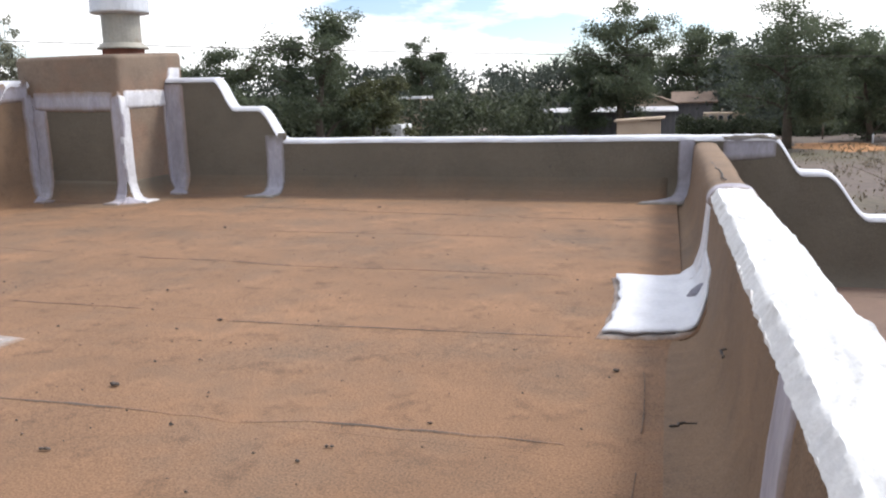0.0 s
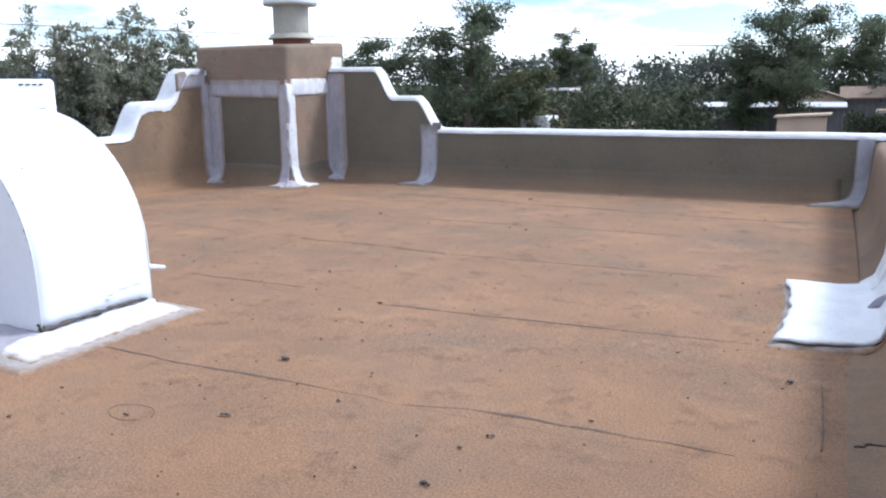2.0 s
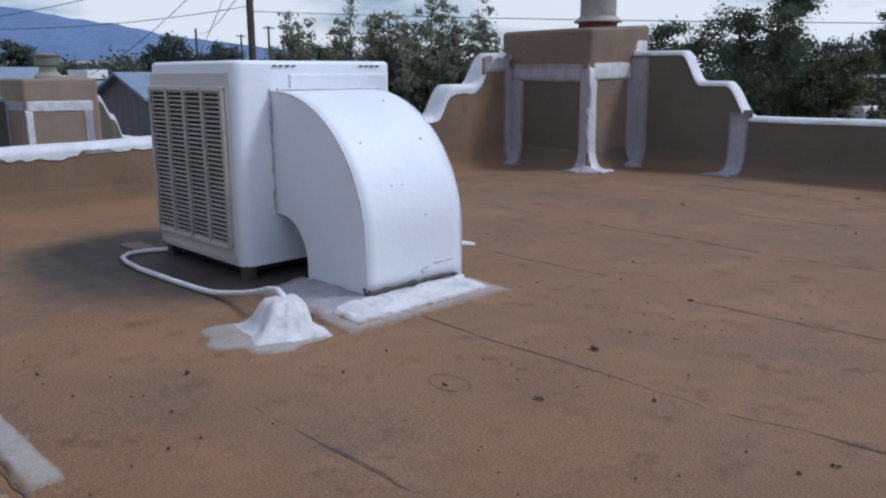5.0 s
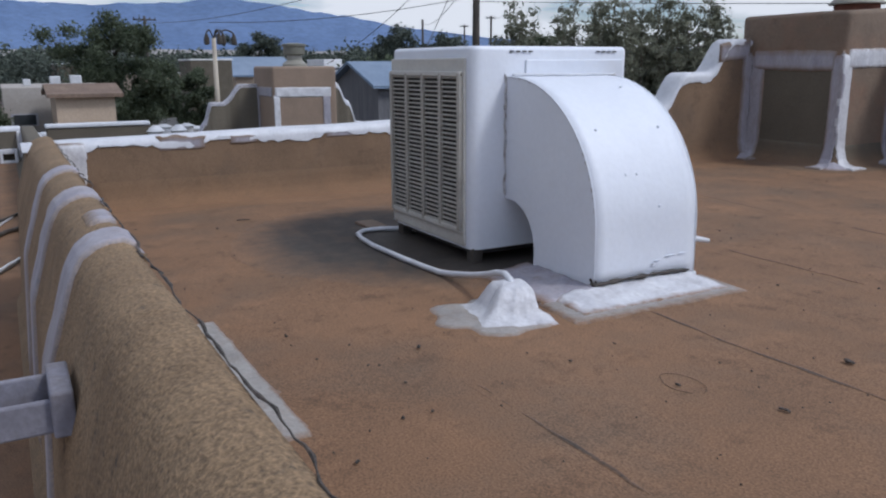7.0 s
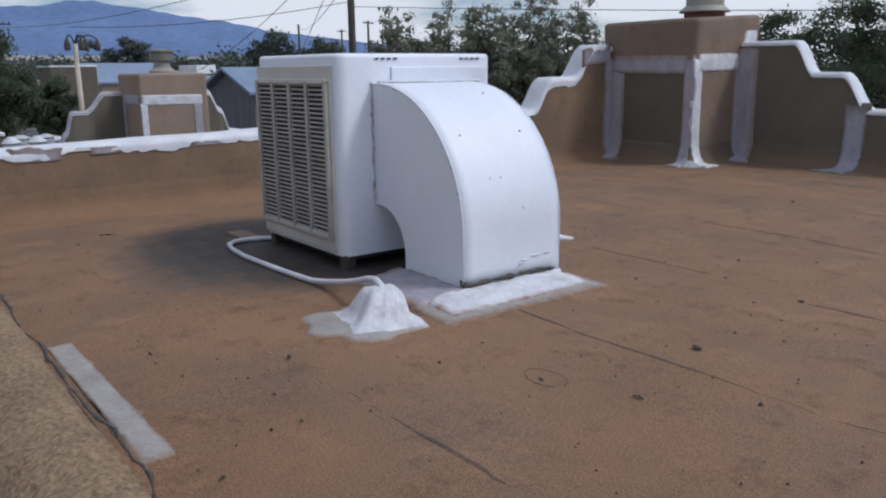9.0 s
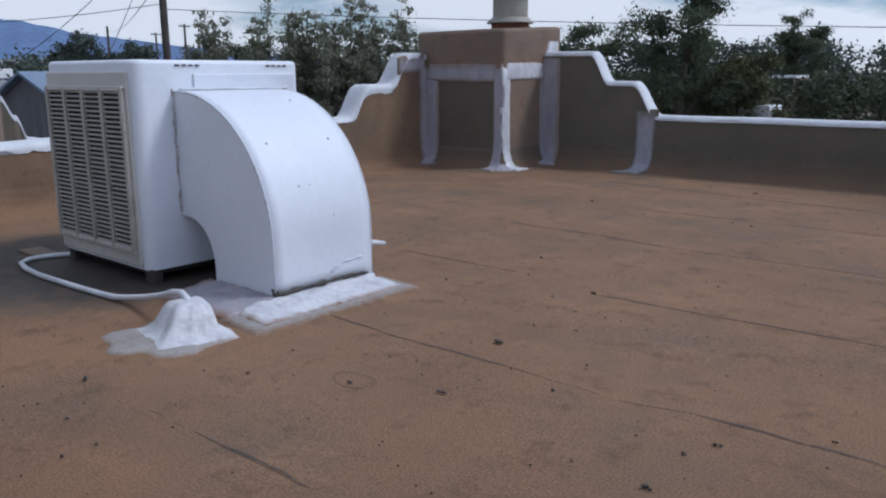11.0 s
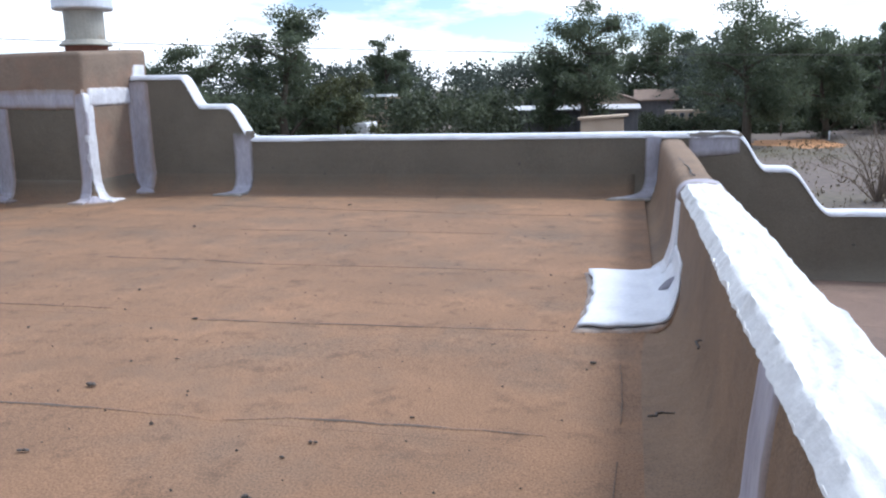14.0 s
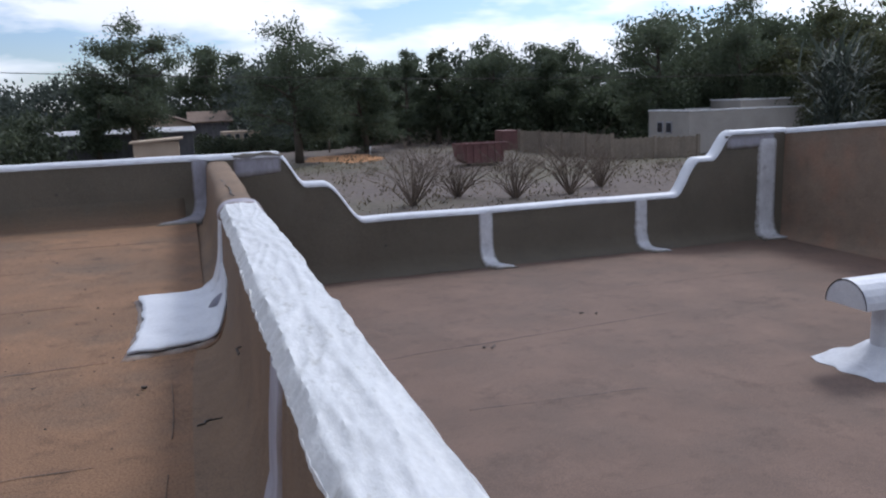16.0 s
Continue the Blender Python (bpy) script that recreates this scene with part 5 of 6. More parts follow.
def tree(x, y, top, half, label, material=M_LEAF, seed=0, density=1.0, leaf=0.17, bare=0.30, group="trees beyond the roof", up=0.0, limbs=9, clump=0.11):
    """A trunk with limbs, and a crown of many clumps with gaps; top is the crown's height in the world."""
    rng = np.random.default_rng(seed + 11)
    r = random.Random(seed + 5)
    h = top - GZ
    t = empty("tree", label, "tree", pose(x, y, GZ), group)
    vs, fs, centres = [], [], []

    def add(path, rad, sides=6):
        v, f = tube_data(path, rad, sides)
        k = len(vs)
        vs.extend(v)
        fs.extend(tuple(i + k for i in q) for q in f)

    lean = Vector((r.uniform(-1, 1), r.uniform(-1, 1), 0)) * half * 0.12
    trunk = [Vector((0, 0, -0.1)) + lean * s + Vector((wob(s * 3, seed, size=0.12 * half), wob(s * 3, seed + 7, size=0.12 * half), h * 0.8 * s)) for s in (0, 0.15, 0.3, 0.45, 0.6, 0.8, 1)]
    add(trunk, [0.035 * h * (1 - 0.88 * s) for s in (0, 0.15, 0.3, 0.45, 0.6, 0.8, 1)], 8)
    for k in range(limbs):
        s = bare + (0.95 - bare) * (k + r.random() * 0.7) / limbs
        base = trunk[0].lerp(trunk[-1], s)
        for i in range(6):
            if (0, 0.15, 0.3, 0.45, 0.6, 0.8, 1)[i] <= s:
                a, b = (0, 0.15, 0.3, 0.45, 0.6, 0.8, 1)[i:i + 2]
                base = trunk[i].lerp(trunk[i + 1], (s - a) / (b - a))
        ang = k * 2.4 + r.uniform(-0.5, 0.5)
        # the crown is widest a little below its middle
        reach = half * (0.45 + 0.6 * math.sin(math.pi * min(1, max(0.08, (s - bare) / (1.12 - bare)) ** 1.1)) ** 0.6) * r.uniform(0.65, 1.15)
        rise = h * r.uniform(0.04, 0.16) + up * reach
        tip = base + Vector((math.cos(ang) * reach, math.sin(ang) * reach, rise))
        mid = base.lerp(tip, 0.5) + Vector((0, 0, -0.04 * h * r.random() + 0.05 * h))
        add([base, base.lerp(mid, 0.5) + Vector((0, 0, 0.01 * h)), mid, tip], [0.012 * h, 0.010 * h, 0.007 * h, 0.002 * h], 5)
        for j in range(11):
            f = 0.30 + 0.7 * r.random()
            q = base.lerp(tip, min(f, 1.0)) + Vector((r.gauss(0, 0.22), r.gauss(0, 0.22), r.gauss(0.1, 0.18))) * half * 0.75
            centres.append(q)
            if j % 2 == 0:
                add([base.lerp(tip, min(f, 1) * 0.8), q], [0.004 * h, 0.001 * h], 4)
    for j in range(8):
        centres.append(trunk[-1] + Vector((r.gauss(0, 0.16) * half, r.gauss(0, 0.16) * half, r.uniform(-0.05, 0.2) * h)))
    tk = link("trunk", vs, fs, M_BARK, None, "dark trunk and limbs", True)
    tk.parent = t
    v, n = leaves(centres, int(130 * density), half * clump * 0.95, leaf * 0.62, rng=rng)
    cr = new("crown", leaf_mesh("crown", v, n, material))
    cr.parent = t
    return t


GREEN, YELLOW, GREY = "dark green leafy tree seen against the light", "yellow-green leafy tree at the edge of the woods", "sparse grey-green tree with upright twigs"
for i, (x, y, top, half, mat, lab, dens, leafsize, bare) in enumerate((
        (-18.3, 41.2, 6.1, 2.9, M_LEAF, GREEN, 1.4, 0.14, 0.2), (-22.4, 37.5, 3.4, 2.6, M_LEAF, GREEN, 1.3, 0.14, 0.15), (-25.5, 37.0, 3.3, 2.2, M_LEAF, GREEN, 1.0, 0.14, 0.15),
        (-16.0, 43.5, 2.2, 2.0, M_LEAF_Y, YELLOW, 1.2, 0.14, 0.1),
        (-27.7, 91.0, 7.5, 3.0, M_LEAF, GREEN, 1.1, 0.20, 0.25), (-3.5, 66.0, 8.0, 4.0, M_LEAF, GREEN, 1.4, 0.17, 0.22), (-6.3, 66.5, 4.0, 2.6, M_LEAF, GREEN, 1.1, 0.16, 0.15), (3.3, 100.0, 8.0, 5.0, M_LEAF, GREEN, 1.3, 0.24, 0.2),
        (8.0, 59.6, 6.8, 4.2, M_LEAF, GREEN, 1.4, 0.17, 0.2), (14.5, 66.0, 4.6, 3.6, M_LEAF, GREEN, 1.3, 0.18, 0.1), (20.0, 72.3, 5.6, 2.2, M_LEAF, GREEN, 1.1, 0.18, 0.1),
        (23.5, 74.0, 5.6, 2.2, M_LEAF, GREEN, 1.1, 0.18, 0.1), (29.5, 74.4, 6.4, 4.2, M_LEAF, GREEN, 1.3, 0.2, 0.15), (34.0, 72.0, 5.9, 3.6, M_LEAF, GREEN, 1.3, 0.2, 0.15), (39.7, 75.2, 5.0, 4.0, M_LEAF, GREEN, 1.2, 0.2, 0.1),
        (35.5, 54.5, 7.2, 4.6, M_LEAF, GREEN, 1.6, 0.19, 0.1), (40.5, 51.5, 7.6, 4.6, M_LEAF, GREEN, 1.6, 0.19, 0.1), (43.5, 46.5, 6.3, 3.6, M_LEAF_Y, YELLOW, 1.3, 0.19, 0.1), (48.0, 44.0, 7.0, 4.2, M_LEAF_Y, YELLOW, 1.3, 0.2, 0.1),
        (-49.5, 6.2, 3.6, 2.8, M_LEAF, GREEN, 2.4, 0.15, 0.05), (-36.0, -0.9, 1.2, 1.5, M_LEAF, GREEN, 1.6, 0.12, 0.05), (-44.0, -4.5, 1.0, 2.2, M_LEAF, GREEN, 1.2, 0.13, 0.05), (-52.0, 11.0, 1.0, 1.3, M_LEAF, GREEN, 1.6, 0.13, 0.05),
        (-134.7, 38.9, 5.9, 4.2, M_FAR, GREEN, 1.0, 0.35, 0.05), (-99.5, 47.3, 5.8, 4.0, M_FAR, GREEN, 1.0, 0.3, 0.05), (-96.0, 53.0, 5.0, 4.0, M_FAR, GREEN, 1.0, 0.3, 0.05),
        (-70.0, 12.0, -0.2, 2.6, M_LEAF, GREEN, 1.0, 0.2, 0.05), (-44.0, 32.0, 2.6, 2.6, M_LEAF, GREEN, 1.0, 0.2, 0.05))):
    tree(x, y, top, half, lab, mat, seed=i * 3, density=dens, leaf=leafsize, bare=bare)
# the thin grey-green tree behind the cooler, with long upright shoots
def shoot_tree(x, y, top, half, seed):
    rng, r = np.random.default_rng(seed), random.Random(seed)
    h = top - GZ
    t = empty("tree", GREY, "tree", pose(x, y, GZ), "trees beyond the roof")
    vs, fs, centres = [], [], []
    for k in range(64):
        a, q = r.uniform(0, 6.28), math.sqrt(r.random())
        tip = Vector((math.cos(a) * half * q, math.sin(a) * half * q, h * (1 - 0.38 * q * q) * r.uniform(0.6, 1.08)))
        base = Vector((tip.x * 0.12, tip.y * 0.12, -0.05))
        mid = base.lerp(tip, 0.5) + Vector((tip.x * 0.22, tip.y * 0.22, -0.03 * h))
        v, f = tube_data([base, mid, tip], [0.045, 0.022, 0.005], 4, False)
        i = len(vs)
        vs.extend(v)
        fs.extend(tuple(j + i for j in g) for g in f)
        for j in range(15):
            u = 0.22 + 0.78 * (j + r.random()) / 15
            p = mid.lerp(tip, (u - 0.5) * 2) if u > 0.5 else base.lerp(mid, u * 2)
            centres.append(p + Vector((r.gauss(0, 0.06), r.gauss(0, 0.06), 0)))
    tk = link("trunk", vs, fs, M_TWIG, None, "thin upright stems", True)
    tk.parent = t
    v, n = leaves(centres, 48, 0.095, 0.058, -0.3, rng=rng)
    cr = new("crown", leaf_mesh("crown", v, n, M_LEAF_G))
    cr.parent = t


for i, (x, y, top, half) in enumerate(((-20.6, 16.2, 3.4, 1.5), (-19.2, 17.6, 3.7, 1.6), (-18.3, 19.0, 3.2, 1.3), (-21.6, 14.6, 2.6, 1.3))):
    shoot_tree(x, y, top, half, 90 + i)


def woods(name, label, spots, top, half, leaf, count, material, seed):
    rng = np.random.default_rng(seed)
    centres = []
    for x, y in spots:
        h = top * rng.uniform(0.75, 1.1)
        for k in range(count):
            z = GZ + (h - GZ) * rng.uniform(0.05, 1.0)
            s = half * math.sqrt(max(0.1, 1 - ((z - GZ) / (h - GZ)) ** 2.5))
            a = rng.uniform(0, 2 * math.pi)
            q = s * math.sqrt(rng.random())
            centres.append((x + q * math.cos(a), y + q * math.sin(a), z))
    v, n = leaves(centres, 26, half * 0.17, leaf * 0.85, rng=rng)
    tagged(new(name, leaf_mesh(name, v, n, material)), label, "woods", kind="stuff")


def arc(b0, b1, d, n, jitter, seed):
    rng = np.random.default_rng(seed)
    return [((d + rng.normal() * jitter) * math.sin(radians(b0 + (b1 - b0) * (i + 0.5) / n)), (d + rng.normal() * jitter) * math.cos(radians(b0 + (b1 - b0) * (i + 0.5) / n))) for i in range(n)]


woods("far_woods", "dark belt of far trees closing the lot", arc(-32, 8, 112, 34, 5, 1), 4.6, 4.5, 0.34, 46, M_FAR, 1)
woods("far_woods_east", "dark dense belt of trees behind the lot", arc(4, 48, 92, 44, 5, 2), 5.0, 4.5, 0.30, 60, M_FAR, 2)
woods("far_woods_low", "low dark trees and scrub before the houses", arc(-34, -8, 66, 22, 4, 3), 0.6, 2.6, 0.22, 44, M_SCRUB, 3)
woods("far_woods_near", "dense thicket at the edge of the lot", arc(10, 40, 82, 40, 2.5, 4), 1.6, 3.2, 0.24, 44, M_LEAF, 4)
woods("scrub_lot", "low dusty scrub at the lot's north edge", arc(-3, 10, 77, 14, 1.5, 12), -2.3, 1.5, 0.16, 40, M_SCRUB, 12)
woods("far_woods_corner", "tall dense trees behind the pale house", arc(34, 62, 76, 34, 5, 5), 6.4, 5.0, 0.28, 70, M_LEAF, 5)
woods("far_woods_west", "distant trees over the flat town", arc(-100, -45, 170, 46, 22, 6), 2.6, 6.0, 0.5, 34, M_FAR, 6)
woods("scrub_west", "trees between the houses of the town", arc(-66, -30, 75, 26, 14, 7), 0.9, 3.2, 0.26, 30, M_LEAF, 7)
woods("scrub_town", "dusty shrubs in the town", arc(-98, -68, 105, 22, 16, 8), -0.8, 3.4, 0.3, 26, M_FAR, 8)
woods("plain_trees", "hazy far belt of trees on the plain", arc(-104, -50, 420, 60, 70, 9), 5.5, 16.0, 1.2, 18, M_FAR, 9)


def bare_bush(x, y, h, half, seed):
    r = random.Random(seed)
    vs, fs = [], []

    def add(path, rad):
        v, f = tube_data(path, rad, 4, False)
        k = len(vs)
        vs.extend(v)
        fs.extend(tuple(i + k for i in q) for q in f)

    for k in range(34):
        a, t = r.uniform(0, 6.28), r.uniform(0.05, 1.0)
        tip = Vector((math.cos(a) * half * t, math.sin(a) * half * t, h * r.uniform(0.5, 1.05) * (1 - 0.25 * t)))
        mid = tip * 0.5 + Vector((r.gauss(0, 0.10) * half, r.gauss(0, 0.10) * half, 0)) + Vector((-tip.x * 0.12, -tip.y * 0.12, h * 0.04))
        add([Vector((0, 0, -0.05)), mid, tip], [0.032, 0.020, 0.007])
        for j in range(5):
            p = mid.lerp(tip, r.uniform(-0.3, 0.9))
            q = p + Vector((r.gauss(0, 0.22) * half, r.gauss(0, 0.22) * half, r.uniform(0.08, 0.32) * h))
            add([p, q], [0.008, 0.003])
    ob = link("bare_shrub", vs, fs, M_TWIG)
    ob.matrix_world = pose(x, y, GZ)
    tagged(ob, "leafless brown shrub standing on the dry lot", "shrub", group="bare shrubs")


for i, (x, y, h, w) in enumerate(((8.9, 31.4, 3.3, 2.7), (13.6, 31.6, 2.7, 2.5), (16.3, 31.8, 3.1, 2.7), (18.8, 33.5, 2.2, 2.0), (11.6, 33.5, 2.0, 2.0))):
    bare_bush(x, y, h, w, i)
rg = np.random.default_rng(21)
spots = [(rg.uniform(2, 34), rg.uniform(28, 62), GZ + 0.08) for k in range(500)]
v, n = leaves(spots, 26, 0.30, 0.06, -0.8, rng=rg)
tagged(new("dry_grass", leaf_mesh("dry_grass", v, n, surface("straw_grass", (0.12, 0.095, 0.06), (0.18, 0.145, 0.095), 0.4, 0.9, 5, 0.2, 0, island=0.4))), "tufts of dry straw grass on the lot", "grass", kind="stuff")


# spiky yucca-like crown east of the lower roof
def spiky(x, y, top, seed):
    r = random.Random(seed)
    t = empty("spiky_tree", "grey-green spiky long-needled tree beyond the wall", "tree", pose(x, y, GZ))
    tube("trunk", [(0, 0, -0.1), (0.05, 0, 1.5), (0, 0.05, 3.4)], [0.2, 0.16, 0.12], M_BARK, t)
    vs, fs = [], []
    for k in range(900):
        z = r.uniform(2.0, top - GZ - 0.5)
        a, e = r.uniform(0, 6.28), r.uniform(-0.3, 1.1)
        d = Vector((math.cos(a) * math.cos(e), math.sin(a) * math.cos(e), math.sin(e)))
        s = d.cross(Vector((0, 0, 1))).normalized() * 0.02
        o = Vector((r.gauss(0, 0.25), r.gauss(0, 0.25), z))
        L = r.uniform(0.9, 1.5) * (1.0 - 0.25 * (z / (top - GZ)))
        i = len(vs)
        vs += [o - s, o + s, o + d * L * 0.6 + s, o + d * L - Vector((0, 0, 0.12 * L)), o + d * L * 0.6 - s]
        fs += [(i, i + 1, i + 2, i + 4), (i + 4, i + 2, i + 3)]
    c = link("crown", vs, fs, M_FAR, None, "long narrow leaves")
    c.parent = t


spiky(15.2, 15.5, 2.2, 3)


# ---- buildings of the neighbourhood ----
def window(parent, x, y, z, w, h, face):
    """A window with frame and pane on a wall that looks along face."""
    fx, fy = face
    sx, sy = abs(fy), abs(fx)
    f = box("window_frame", x - sx * w / 2 - abs(fx) * 0.05, x + sx * w / 2 + abs(fx) * 0.05, y - sy * w / 2 - abs(fy) * 0.05, y + sy * w / 2 + abs(fy) * 0.05, z, z + h, M_WASH)
    under(f, parent)
    bpy.context.view_layer.update()
    w *= 0.84
    p = box("pane", x - sx * w / 2 - abs(fx) * 0.07, x + sx * w / 2 + abs(fx) * 0.07, y - sy * w / 2 - abs(fy) * 0.07, y + sy * w / 2 + abs(fy) * 0.07, z + 0.08 * h, z + h * 0.92, M_PANE)
    sub(p, f)


def house(name, label, x0, x1, y0, y1, top, wall, cap=None, windows=(), category="house", rim=0.25):
    t = empty(name, label, category, pose((x0 + x1) / 2, (y0 + y1) / 2, GZ))
    under(box("wall", x0, x1, y0, y1, GZ - 0.2, top, wall, None, "", 0.05), t)
    if cap:
        for a in ((x0 - 0.04, x1 + 0.04, y0 - 0.04, y0 + rim, top, top + 0.10), (x0 - 0.04, x1 + 0.04, y1 - rim, y1 + 0.04, top, top + 0.10), (x0 - 0.04, x0 + rim, y0 + rim, y1 - rim, top, top + 0.10), (x1 - rim, x1 + 0.04, y0 + rim, y1 - rim, top, top + 0.10)):
            under(box("parapet_cap", *a, cap, None, "", 0.03), t)
    for w in windows:
        window(t, *w)
    return t


def gable(name, label, x0, x1, y0, y1, eave, peak, wall, roofm, axis="y", over=0.4):
    """A house with a pitched roof whose ridge runs along axis."""
    t = empty(name, label, "house", pose((x0 + x1) / 2, (y0 + y1) / 2, GZ))
    if axis == "y":
        m = (x0 + x1) / 2
        under(link("wall", [(x0, y0, GZ), (x1, y0, GZ), (x1, y0, eave), (m, y0, peak), (x0, y0, eave), (x0, y1, GZ), (x1, y1, GZ), (x1, y1, eave), (m, y1, peak), (x0, y1, eave)],
                   [(0, 1, 2, 3, 4), (5, 9, 8, 7, 6), (0, 4, 9, 5), (1, 6, 7, 2)], wall), t)
        ends = (y0 - over, y1 + over)
        for s, xe in ((-1, x0), (1, x1)):
            e = xe + s * over
            ze = eave - over * (peak - eave) / ((x1 - x0) / 2)
            vs = [(m, ends[0], peak + 0.03), (m, ends[1], peak + 0.03), (e, ends[1], ze + 0.03), (e, ends[0], ze + 0.03)]
            vs += [(a, b, c + 0.14) for a, b, c in vs]
            under(link("roof_slope", vs, [(0, 1, 2, 3), (7, 6, 5, 4), (0, 4, 5, 1), (1, 5, 6, 2), (2, 6, 7, 3), (3, 7, 4, 0)], roofm), t)
    else:
        m = (y0 + y1) / 2
        under(link("wall", [(x0, y0, GZ), (x0, y1, GZ), (x0, y1, eave), (x0, m, peak), (x0, y0, eave), (x1, y0, GZ), (x1, y1, GZ), (x1, y1, eave), (x1, m, peak), (x1, y0, eave)],
                   [(4, 3, 2, 1, 0), (5, 6, 7, 8, 9), (0, 5, 9, 4), (1, 2, 7, 6)], wall), t)
        ends = (x0 - over, x1 + over)
        for s, ye in ((-1, y0), (1, y1)):
            e = ye + s * over
            ze = eave - over * (peak - eave) / ((y1 - y0) / 2)
            vs = [(ends[0], m, peak + 0.03), (ends[1], m, peak + 0.03), (ends[1], e, ze + 0.03), (ends[0], e, ze + 0.03)]
            vs += [(a, b, c + 0.14) for a, b, c in vs]
            under(link("roof_slope", vs, [(0, 1, 2, 3), (7, 6, 5, 4), (0, 4, 5, 1), (1, 5, 6, 2), (2, 6, 7, 3), (3, 7, 4, 0)], roofm), t)
    return t


# north: sheds and the brown-roofed house
shed = house("long_shed", "long grey boarded shed with a dull metal roof", -12.3, 0.8, 69.5, 75, -1.0, M_GREYWALL, None, (), "shed")
for k in range(8):
    x = -12.6 + 1.7 * k
    under(link("roof_sheet", [(x, 69.0, -0.98 + wob(k, 1, size=0.06)), (x + 1.72, 69.0, -0.98), (x + 1.72, 75.3, -0.75), (x, 75.3, -0.75), (x, 69.0, -0.90), (x + 1.72, 69.0, -0.90), (x + 1.72, 75.3, -0.67), (x, 75.3, -0.67)],
               [(0, 3, 2, 1), (4, 5, 6, 7), (0, 1, 5, 4), (1, 2, 6, 5), (2, 3, 7, 6), (3, 0, 4, 7)], M_SHEDROOF, None, "streaked dull metal sheet"), shed)
small = house("tan_shed", "small tan shed with a flat tilted roof", -3.4, -0.3, 60.0, 62.5, -1.35, M_TANWALL, None, (), "shed")
under(link("roof", [(-3.6, 59.7, -1.42), (0.0, 59.7, -1.22), (0.0, 62.8, -1.22), (-3.6, 62.8, -1.42), (-3.6, 59.7, -1.30), (0.0, 59.7, -1.10), (0.0, 62.8, -1.10), (-3.6, 62.8, -1.30)],
           [(0, 3, 2, 1), (4, 5, 6, 7), (0, 1, 5, 4), (1, 2, 6, 5), (2, 3, 7, 6), (3, 0, 4, 7)], M_TANWALL), small)
gable("brown_house", "low tan house with a brown shingle gable roof", -6.4, 0.9, 82, 90, -0.6, 0.62, M_TANWALL, M_SHINGLE)
gable("brown_house_wing", "brown shingled wing of the low house", 0.9, 4.6, 86, 92, -0.55, 0.35, M_GREYWALL, M_SHINGLE, "x")
house("white_trailer", "pale boarded trailer at the lot's edge", 3.5, 7.2, 80, 82, -1.45, M_TANWALL, None, [(4.2 + 0.8 * k, 80, -2.1, 0.45, 0.4, (0, -1)) for k in range(3)], "trailer")
shelter = empty("shelter", "open shelter with a white metal roof on posts", "shelter", pose(-22.7, 72, GZ))
under(box("shelter_roof", -24.2, -21.4, 70.5, 74, 0.45, 0.68, M_METALROOF, None, "", 0.03), shelter)
for x in (-24.0, -22.8, -21.6):
    under(box("post", x - 0.09, x + 0.09, 70.7, 70.88, GZ, 0.46, M_TANWALL), shelter)
under(box("beam", -21.5, -18.9, 71, 71.15, 0.30, 0.42, M_TANWALL), shelter)
under(box("low_wall", -26.5, -19.5, 70.0, 70.2, GZ, -0.9, M_TANWALL), shelter)
house("white_shed", "small pale shed half hidden by trees", -16.2, -14.6, 44, 46, -0.8, M_METALROOF, None, (), "shed")

# east: red container, plank fence, pale flat-roofed house
bin_t = empty("dumpster", "faded red steel roll-off container on the lot", "container", pose(18.1, 49.3, GZ))
bm = bmesh.new()
prof = [(17.1, -2.95), (16.95, -1.95), (20.0, -1.95), (19.75, -3.2), (17.3, -3.2)]
va = [bm.verts.new((x, 48.2, z)) for x, z in prof]
vb = [bm.verts.new((x, 50.2, z)) for x, z in prof]
for i in range(5):
    j = (i + 1) % 5
    if i != 1:
        bm.faces.new((va[i], va[j], vb[j], vb[i]))
bm.faces.new(va)
bm.faces.new(vb[::-1])
tub = under(part("tub", bm, M_REDBIN), bin_t)
tub.modifiers.new("thickness", "SOLIDIFY").thickness = 0.08
for k in range(6):
    x = 17.3 + 0.49 * k
    under(box("rib", x - 0.05, x + 0.05, 48.10, 48.20, -3.1, -1.95, M_REDBIN, None, "", 0.01), bin_t)
under(box("rim", 16.9, 20.05, 48.08, 48.24, -2.01, -1.9, M_REDBIN, None, "", 0.02), bin_t)
for x in (17.5, 19.4):
    under(lathe("wheel", [(0.18, -0.08), (0.18, 0.08)], (x, 48.4, -3.25), M_DARK), bin_t)

